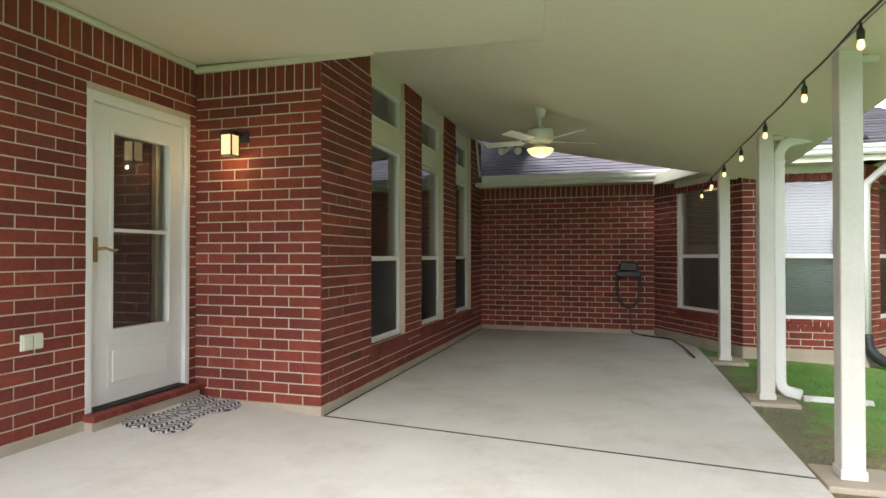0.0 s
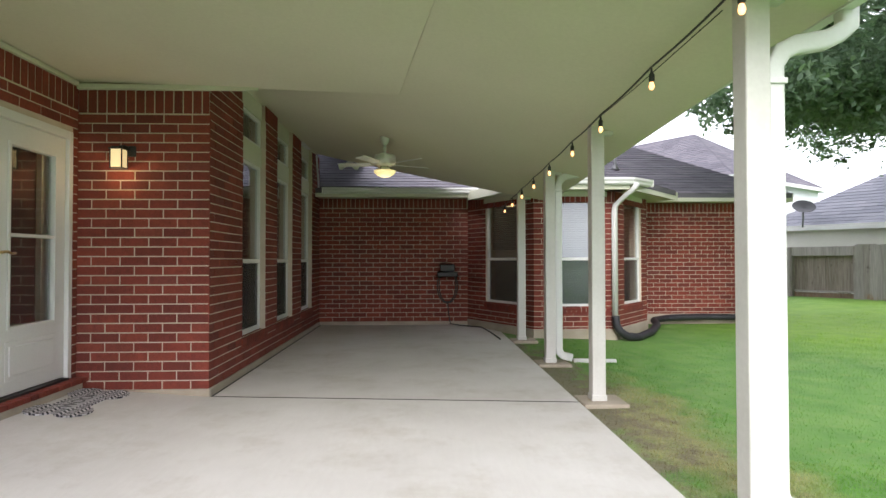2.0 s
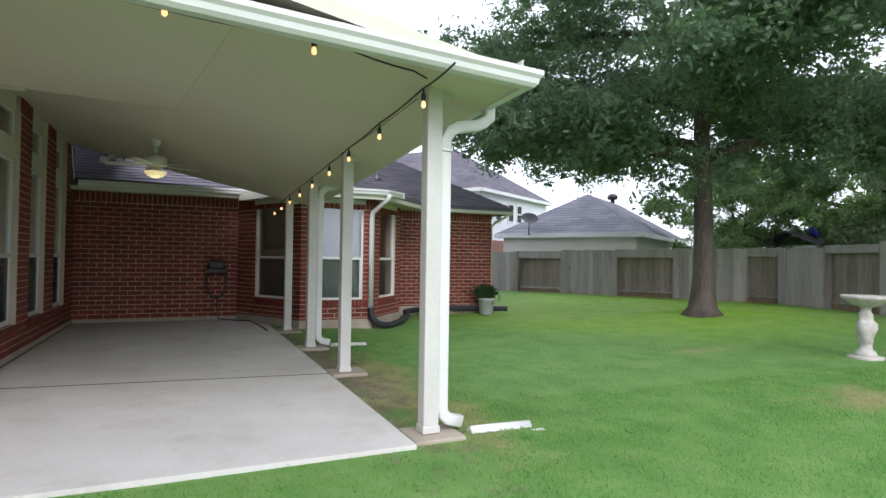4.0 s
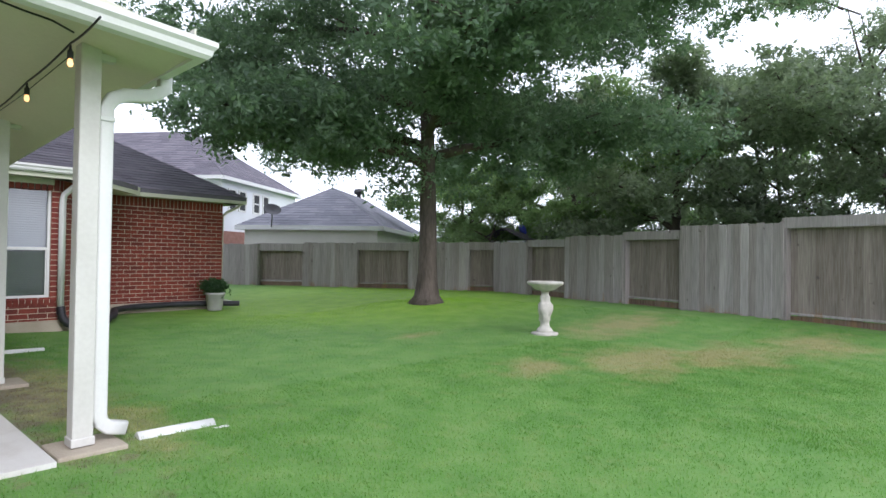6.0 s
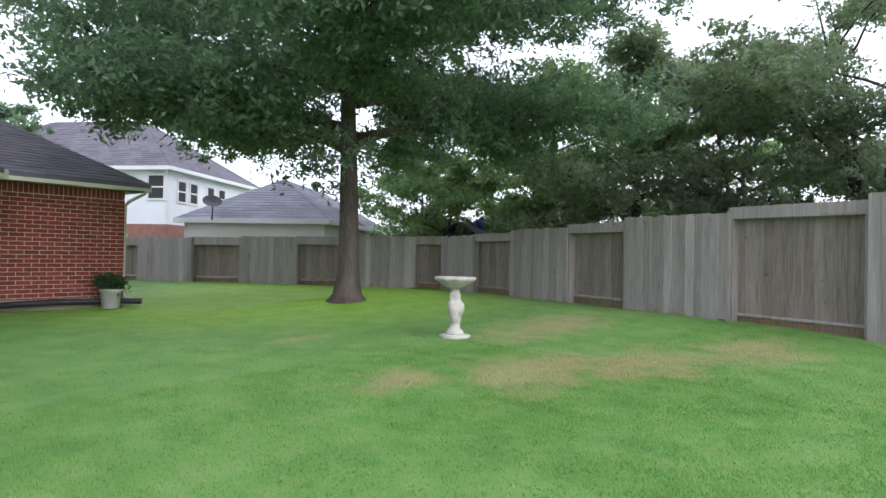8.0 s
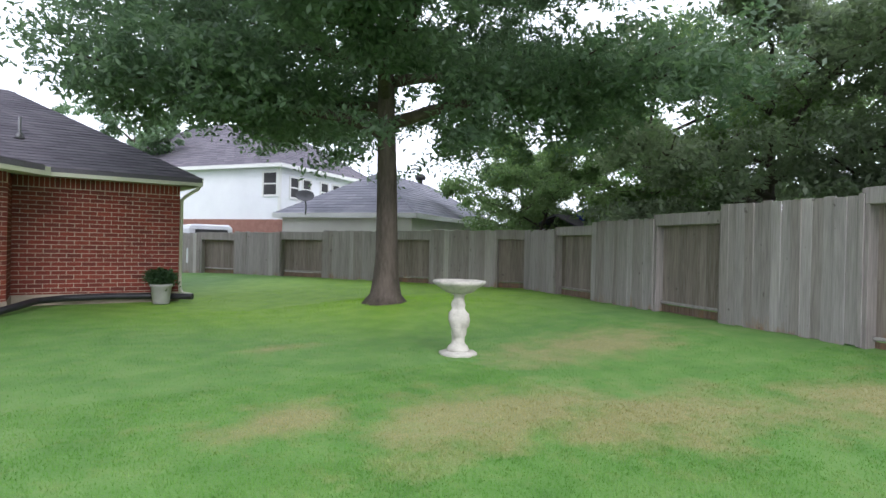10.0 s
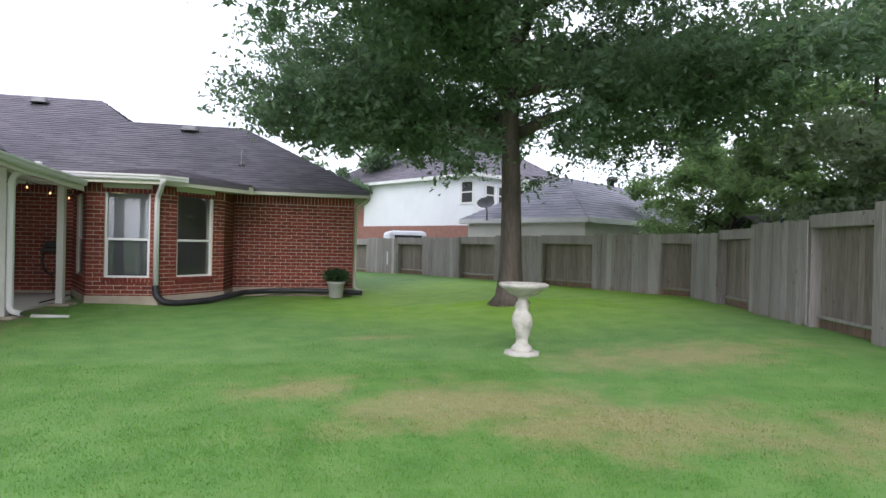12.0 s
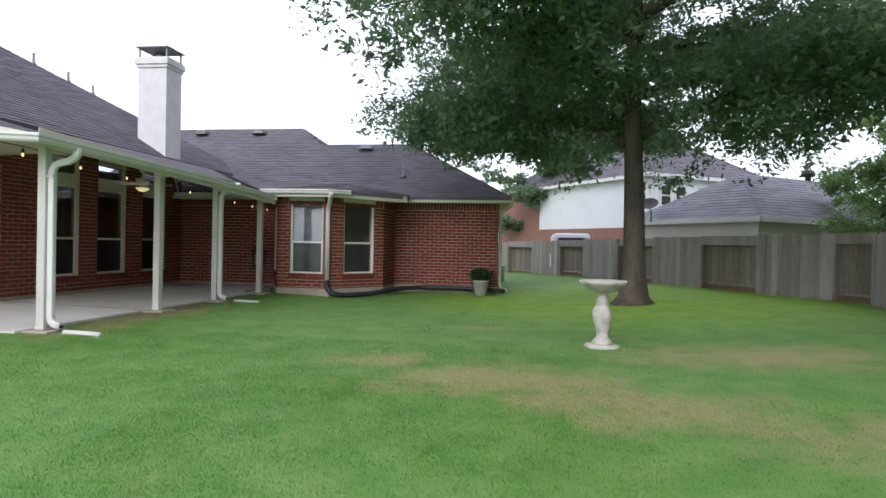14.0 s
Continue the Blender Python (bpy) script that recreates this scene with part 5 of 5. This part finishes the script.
rr = random.Random(11)
skirt = [(TREE[0] + rr.uniform(0.7, 2.4) * math.cos(a), TREE[1] + rr.uniform(0.7, 2.4) * math.sin(a), rr.uniform(2.5, 3.4), rr.uniform(0.3, 0.55)) for a in [k * 0.52 for k in range(24)]]
east = [(rr.uniform(12.4, 15.0), rr.uniform(3.2, 8.2), rr.uniform(3.3, 6.6), rr.uniform(0.6, 1.0)) for _ in range(20)]
tree((TREE[0], TREE[1], lawn_z(*TREE)), 11.5, 3.0, 6.9, 0.215, 420000, 0.066, "large oak with a dense dark green crown", 3, LEAF, limbs=26, droop=0.12, flare=2.2, extra=skirt + east)
def low_foliage(x, y, seed, n=18, reach=2.6):
    """Clumps low on a tree, down to the fence top."""
    q = random.Random(seed)
    return [(x + q.uniform(-reach, reach), y + q.uniform(-reach, reach), q.uniform(1.3, 3.8), q.uniform(0.55, 0.9)) for _ in range(n)]


tree((20.8, 7.6, 0), 6.4, 1.2, 4.8, 0.2, 52000, 0.085, "dense green tree behind the fence", 5, LEAF2, limbs=12, droop=0.1, extra=low_foliage(20.8, 7.6, 41))
tree((19.6, 3.4, 0), 6.2, 1.2, 4.8, 0.2, 56000, 0.085, "dense grey-green tree leaning over the fence", 6, LEAF3, limbs=13, droop=0.12, extra=low_foliage(19.8, 3.4, 42))
tree((19.8, -2.2, 0), 8.4, 1.2, 4.0, 0.10, 62000, 0.07, "feathery silver-green tree with several stems", 8, LEAF3, limbs=9, trunks=3, extra=low_foliage(19.8, -2.2, 43))
tree((20.6, 0.6, 0), 6.8, 0.9, 3.2, 0.10, 60000, 0.066, "soft silver-green tree behind the fence", 27, LEAF3, limbs=11, trunks=2, extra=low_foliage(20.6, 0.6, 44))
tree((18.6, -4.6, 0), 6.0, 0.8, 3.0, 0.10, 54000, 0.066, "soft silver-green tree behind the fence", 28, LEAF3, limbs=11, trunks=2, extra=low_foliage(18.8, -4.6, 45))
tree((17.5, -7.5, 0), 9.5, 1.4, 4.2, 0.12, 42000, 0.07, "feathery silver-green tree with several stems", 9, LEAF3, limbs=9, trunks=2)
tree((20.6, 12.9, 0), 5.2, 0.7, 2.9, 0.12, 26000, 0.09, "soft light green tree in the far garden", 12, LEAF2, limbs=10)
tree((17.7, 10.2, 0), 4.0, 0.6, 1.75, 0.08, 30000, 0.06, "soft light green bushy tree behind the fence corner", 15, LEAF2, limbs=12, trunks=2)
tree((28.5, 12.5, 0), 6.5, 1.2, 3.6, 0.14, 26000, 0.1, "soft light green tree in the far garden", 13, LEAF2, limbs=10)
tree((27.0, 6.0, 0), 7.5, 1.5, 4.2, 0.16, 20000, 0.11, "green tree in the far garden", 14, LEAF2, limbs=10)
tree((9.0, 30.0, 0), 7.5, 2.0, 3.6, 0.2, 12000, 0.14, "green tree beyond the roofs", 16, LEAF, limbs=10)
rr = random.Random(2)
leaf_cloud("shrub", [(px + rr.uniform(-0.16, 0.16), py + rr.uniform(-0.14, 0.14), pz + rr.uniform(0.42, 0.58), 0.13) for _ in range(16)], 2600, 0.035, LEAFPOT, pot, 4, "dense small-leaved green shrub")

# ---- fences ----
FC = Vector((15.72, 7.42, 0))


def fence_run(start, d, runs, label, seed, into, height, rise, board):
    """Runs of (length, kind): 'face' boards towards the garden, 'frame' boards set back in a frame."""
    rnd = random.Random(seed)
    d = Vector((d[0], d[1], 0)).normalized()
    f = thing("fence", start, label, "fence")
    s = 0.0
    n = Vector((-d.y, d.x, 0)) * into
    lean = lambda: pose(0, 0, 0, rnd.uniform(-0.4, 0.4), rnd.uniform(-0.12, 0.12), rnd.uniform(-0.8, 0.8))

    def plank(name, a, b, y0, y1, z0, z1, bevel=0.004):
        base = start + d * a
        m = Matrix(((d.x, n.x, 0, base.x), (d.y, n.y, 0, base.y), (0, 0, 1, 0), (0, 0, 0, 1)))
        bm = boxes(((0, y0, z0), (b - a, y1, z1)), bevel=bevel)
        bmesh.ops.transform(bm, matrix=m @ lean(), verts=bm.verts)
        return part(name, bm, KICK if name == "kick_board" else FENCE_SHADED if name == "back_picket" else FENCE, f)

    for length, kind in runs:
        g0 = start + d * s
        g1 = start + d * (s + length)
        zg = min(lawn_z(g0.x, g0.y), lawn_z(g1.x, g1.y)) - 0.02
        top = height + rise * (s + length / 2)
        if kind == "face":
            a = s
            while a < s + length - 0.02:
                b = min(a + 0.143, s + length)
                plank("picket", a - 0.003, b + 0.003, 0.018 + rnd.uniform(0, 0.004), 0.036 + rnd.uniform(0, 0.007), zg + rnd.uniform(0.0, 0.05), top + rnd.uniform(-0.015, 0.02))
                a += 0.146
        else:
            a = s + 0.02
            while a < s + length - 0.03:
                b = min(a + 0.143, s + length - 0.02)
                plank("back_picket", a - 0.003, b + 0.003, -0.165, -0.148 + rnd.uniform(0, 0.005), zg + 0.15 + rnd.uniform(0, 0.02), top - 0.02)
                a += 0.146
            plank("top_board", s, s + length, -0.015, 0.02, top - board, top, 0.005)
            plank("rail", s, s + length, -0.145, -0.10, zg + 0.17, zg + 0.21, 0.005)
            plank("rail", s, s + length, -0.145, -0.02, top - board - 0.01, top - board + 0.03, 0.005)
            plank("kick_board", s, s + length, -0.16, -0.14, zg, zg + 0.15, 0.004)
            plank("post", s - 0.045, s + 0.045, -0.165, 0.018, zg, top - 0.005, 0.006)
            plank("post", s + length - 0.045, s + length + 0.045, -0.165, 0.018, zg, top - 0.005, 0.006)
        s += length
    return f


fence_run(FC, (-0.545, 0.838), [(0.80, "frame"), (1.85, "face"), (1.70, "frame"), (1.78, "face"), (1.56, "frame"), (1.78, "face"), (1.45, "frame"), (1.87, "face"), (1.95, "frame"), (2.0, "face"), (1.6, "frame"), (2.0, "face"), (1.6, "frame"), (3.0, "face")], "weathered grey wooden fence at the far side", 21, 1, 1.60, -0.018, 0.24)
fence_run(FC, (-0.262, -0.965), [(1.50, "face"), (1.51, "frame"), (1.88, "face"), (1.50, "frame"), (2.10, "face"), (1.93, "frame"), (2.2, "face"), (1.7, "frame"), (2.2, "face"), (1.7, "frame"), (3.0, "face")], "weathered grey wooden fence along the side of the garden", 22, -1, 1.54, 0.041, 0.19)


# ---- neighbours ----
def house(name, K, u, a, b, wall_h, pitch, label, wallm, roofm, base=0.0, over=0.35, seed=50):
    """A hip-roofed house: corner K, long side a along u, short side b to its right."""
    u = Vector((u[0], u[1], 0)).normalized()
    n = Vector((u.y, -u.x, 0))
    K = Vector((K[0], K[1], 0))
    h = thing(name, (K.x, K.y, 0), label, "house")
    m = Matrix(((u.x, n.x, 0, K.x), (u.y, n.y, 0, K.y), (0, 0, 1, 0), (0, 0, 0, 1)))
    part("wall", boxes(((0, 0, base), (a, b, wall_h)), m=m), wallm, h)
    e = wall_h
    o = over
    k = min(a, b) / 2 + o
    c = [(-o, -o, e), (a + o, -o, e), (a + o, b + o, e), (-o, b + o, e)]
    r = [(k - o, b / 2, e + k * pitch), (a + o - k, b / 2, e + k * pitch)] if a > b else [(a / 2, k - o, e + k * pitch), (a / 2, b + o - k, e + k * pitch)]
    P = lambda p: m @ Vector(p)
    bm = bmesh.new()
    if a > b:
        quads = [(c[0], c[1], r[1], r[0]), (c[1], c[2], r[1], r[1]), (c[2], c[3], r[0], r[1]), (c[3], c[0], r[0], r[0])]
    else:
        quads = [(c[0], c[1], r[0], r[0]), (c[1], c[2], r[1], r[0]), (c[2], c[3], r[1], r[1]), (c[3], c[0], r[0], r[1])]
    for q in quads:
        pts = []
        for p in q:
            if p not in pts:
                pts.append(p)
        prism(bm, [P(p) for p in pts], 0.05)
    deck = part("roof", bm, roofm, h)
    bm = bmesh.new()
    for i, q in enumerate(quads):
        shingles(bm, *[P(p) for p in q], seed=seed + i, tab=0.5, row=0.2)
    me = bpy.data.meshes.new("shingle")
    bm.to_mesh(me)
    bm.free()
    me.materials.append(roofm)
    sh = new("shingle", me)
    sh.parent = deck
    tagged(sh, "overlapping grey shingles", kind="stuff")
    part("fascia", boxes(((-o, -o - 0.02, e - 0.14), (a + o, -o, e + 0.02)), ((-o, b + o, e - 0.14), (a + o, b + o + 0.02, e + 0.02)), ((-o - 0.02, -o, e - 0.14), (-o, b + o, e + 0.02)), ((a + o, -o, e - 0.14), (a + o + 0.02, b + o, e + 0.02)), ((-o, -o, e - 0.05), (a + o, b + o, e - 0.03)), m=m), WHITE, h, "white gutter and fascia")
    return h, m


def far_window(h, m, x0, x1, z0, z1, y=0.0):
    w = part("window", boxes(((x0 - 0.08, y - 0.05, z0 - 0.08), (x0, y, z1 + 0.08)), ((x1, y - 0.05, z0 - 0.08), (x1 + 0.08, y, z1 + 0.08)), ((x0, y - 0.05, z0 - 0.08), (x1, y, z0)), ((x0, y - 0.05, z1), (x1, y, z1 + 0.08)), ((x0, y - 0.04, (z0 + z1) / 2 - 0.03), (x1, y, (z0 + z1) / 2 + 0.03)), m=m), WHITE, h)
    part("pane", boxes(((x0, y - 0.02, z0), (x1, y - 0.005, z1)), m=m), DARK, w, "dark window pane")


CREAMWALL = speckled("cream_wall", (0.55, 0.53, 0.48), (0.66, 0.64, 0.59), 1, 30, 0.8)
h1, m1 = house("house", (15.18, 12.19), (-0.565, 0.825), 4.97, 9.5, 2.14, 0.62, "single-storey neighbour house with a pale grey hip roof", CREAMWALL, SHINGLE2, over=0.25)
bm = bmesh.new()
lathe(bm, [(0.10, -0.25), (0.10, 0.12), (0.22, 0.14), (0.24, 0.26), (0.18, 0.36), (0.05, 0.40)], tuple(m1 @ Vector((2.485, 6.2, 3.84))), 14)
part("roof_vent", bm, BLACK, h1, "dark round roof vent")
dx, dy = 12.68, 14.98
dish = thing("satellite_dish", (dx, dy, 2.2), "dark grey satellite dish on the neighbour's eave", "satellite dish")
bm = bmesh.new()
lathe(bm, [(0.02, 0.0), (0.14, 0.02), (0.25, 0.06), (0.31, 0.10), (0.30, 0.10), (0.24, 0.07), (0.01, 0.02)], (0, 0, 0), 20)
bmesh.ops.transform(bm, matrix=look((dx, dy, 2.64), (dx + 2, dy + 5, -3.5)), verts=bm.verts)
part("reflector", bm, BLACK, dish)
bm = bmesh.new()
tube(bm, [(dx + 0.1, dy + 0.2, 2.1), (dx + 0.1, dy + 0.15, 2.42), (dx, dy + 0.02, 2.62)], 0.025, 8)
part("mast", bm, TIN, dish)

# two-storey neighbour
NB = (13.8, 21.0)
h2, m2 = house("house", NB, (-0.545, 0.838), 13.0, 8.0, 4.5, 0.68, "two-storey neighbour house with white upper siding and a dark roof", SIDING, SHINGLE, over=0.3, seed=70)
part("brick_base", boxes(((-0.06, -0.06, 0), (8.6, 8.06, 2.12)), ((8.6, -0.06, 0), (13.06, 8.06, 4.36)), m=m2), FARBRICK, h2, "pinkish brick ground floor")
part("corner_board", boxes(((-0.03, -0.03, 2.12), (0.08, 0.08, 4.4)), m=m2), WHITE, h2)
far_window(h2, m2, 0.16, 0.84, 3.2, 4.15, -0.004)
# the short side, with its row of small upper windows
m2side = Matrix(((0.838, -0.545, 0, NB[0]), (0.545, 0.838, 0, NB[1]), (0, 0, 1, 0), (0, 0, 0, 1)))
for x0 in (0.7, 1.6, 3.0, 4.0):
    far_window(h2, m2side, x0, x0 + 0.55, 3.15, 4.0, -0.004)

shed = thing("shed", (19.5, 9.0, 0), "small dark shed with a blue tarp on its roof", "shed")
part("body", boxes(((18.6, 8.3, 0), (20.4, 10.0, 1.75))), SIDING, shed)
bm = bmesh.new()
prism(bm, [(18.4, 8.1, 1.78), (20.6, 8.1, 1.78), (20.6, 9.15, 2.2), (18.4, 9.15, 2.2)], 0.05)
prism(bm, [(18.4, 10.2, 1.78), (20.6, 10.2, 1.78), (20.6, 9.15, 2.2), (18.4, 9.15, 2.2)], 0.05)
part("roof", bm, SHINGLE, shed)
bm = bmesh.new()
tube(bm, [(19.0, 8.5, 2.02), (19.1, 8.7, 2.16), (19.3, 8.9, 2.22), (19.5, 9.0, 2.2)], [0.03, 0.12, 0.14, 0.05], 9)
part("tarp", bm, BLUE, shed, "crumpled bright blue tarp")

# white car parked beyond the far fence
car = thing("parked_car", (10.25, 19.0, 0), "white car parked behind the far fence", "car")
bm = boxes(((9.40, 16.95, 0.3), (11.10, 21.2, 0.98)), bevel=0.12)
part("body", bm, SIDING, car)
bm = boxes(((9.52, 17.3, 0.95), (10.98, 20.0, 1.70)), bevel=0.16)
part("cabin", bm, SIDING, car)
part("rear_window", boxes(((9.72, 17.29, 1.12), (10.78, 17.305, 1.52)), bevel=0.004), DARK, car, "dark rear window")
for wx in (9.40, 10.92):
    for wy in (17.75, 20.3):
        bm = bmesh.new()
        tube(bm, [(wx, wy, 0.31), (wx + 0.18, wy, 0.31)], 0.31, 18)
        tyre = part("wheel", bm, PIPE, car, "black tyre")
        bm = bmesh.new()
        tube(bm, [(wx - 0.005, wy, 0.31), (wx + 0.185, wy, 0.31)], 0.18, 14)
        part("rim", bm, TIN, tyre)

# utility pedestal beside the wing
ped = thing("utility_box", (7.72, 14.4, 0.0), "pale green plastic utility pedestal on the grass", "utility box")
part("box_body", boxes(((7.64, 14.32, -0.1), (7.80, 14.48, 0.40)), bevel=0.02), speckled("pale_green_plastic", (0.42, 0.52, 0.44), (0.50, 0.60, 0.52), 5, 60, 0.6), ped)
part("box_lid", boxes(((7.63, 14.31, 0.40), (7.81, 14.49, 0.46)), bevel=0.025), speckled("pale_green_lid", (0.44, 0.54, 0.46), (0.52, 0.62, 0.54), 5, 60, 0.6), ped)

# ---- grass ----
def grass(seed):
    r = np.random.default_rng(seed)
    P = []
    for n, x0, x1, y0, y1 in ((150000, 0.5, 9.5, -4.5, 1.5), (90000, 2.9, 13.0, -2.0, 7.0), (12000, 2.55, 3.6, 0.3, 7.0), (110000, 6.0, 13.5, -6.0, -0.5), (30000, 5.5, 16.0, 5.0, 10.0)):
        P.append(np.column_stack([r.uniform(x0, x1, n), r.uniform(y0, y1, n)]))
    P = np.concatenate(P)
    ok = ~((P[:, 0] < 2.56) & (P[:, 1] > 0.40))
    for y in POSTS:
        ok &= ~((P[:, 0] < 2.93) & (np.abs(P[:, 1] - y) < 0.19))
    ok &= ~((P[:, 0] < 5.2) & (P[:, 1] > 6.6))
    ok &= ~((P[:, 0] < 7.9) & (P[:, 1] > 9.0))
    ok &= P[:, 0] < 13.6 + 0.33 * P[:, 1]
    P = P[ok]
    z = np.array([lawn_z(x, y) for x, y in P])
    n = len(P)
    a = r.uniform(0, 2 * np.pi, n)
    h = r.uniform(0.010, 0.028, n)
    w = r.uniform(0.0025, 0.005, n)
    lean = r.uniform(0.0, 0.8, n) * h
    d = np.column_stack([np.cos(a), np.sin(a), np.zeros(n)])
    b = r.uniform(0, 2 * np.pi, n)
    base = np.column_stack([P, z - 0.004])
    tip = base + np.column_stack([np.cos(b) * lean, np.sin(b) * lean, h])
    tri = np.stack([base - d * w[:, None], base + d * w[:, None], tip], 1).reshape(-1, 3)
    me = bpy.data.meshes.new("grass_blades")
    me.vertices.add(3 * n)
    me.vertices.foreach_set("co", tri.ravel())
    me.loops.add(3 * n)
    me.loops.foreach_set("vertex_index", np.arange(3 * n, dtype=np.int32))
    me.polygons.add(n)
    me.polygons.foreach_set("loop_start", np.arange(0, 3 * n, 3, dtype=np.int32))
    me.update(calc_edges=True)
    me.materials.append(BLADES)
    ob = new("grass_blades", me)
    ob.parent = ground
    tagged(ob, "short mown grass blades", kind="stuff")


grass(31)
lay_all()
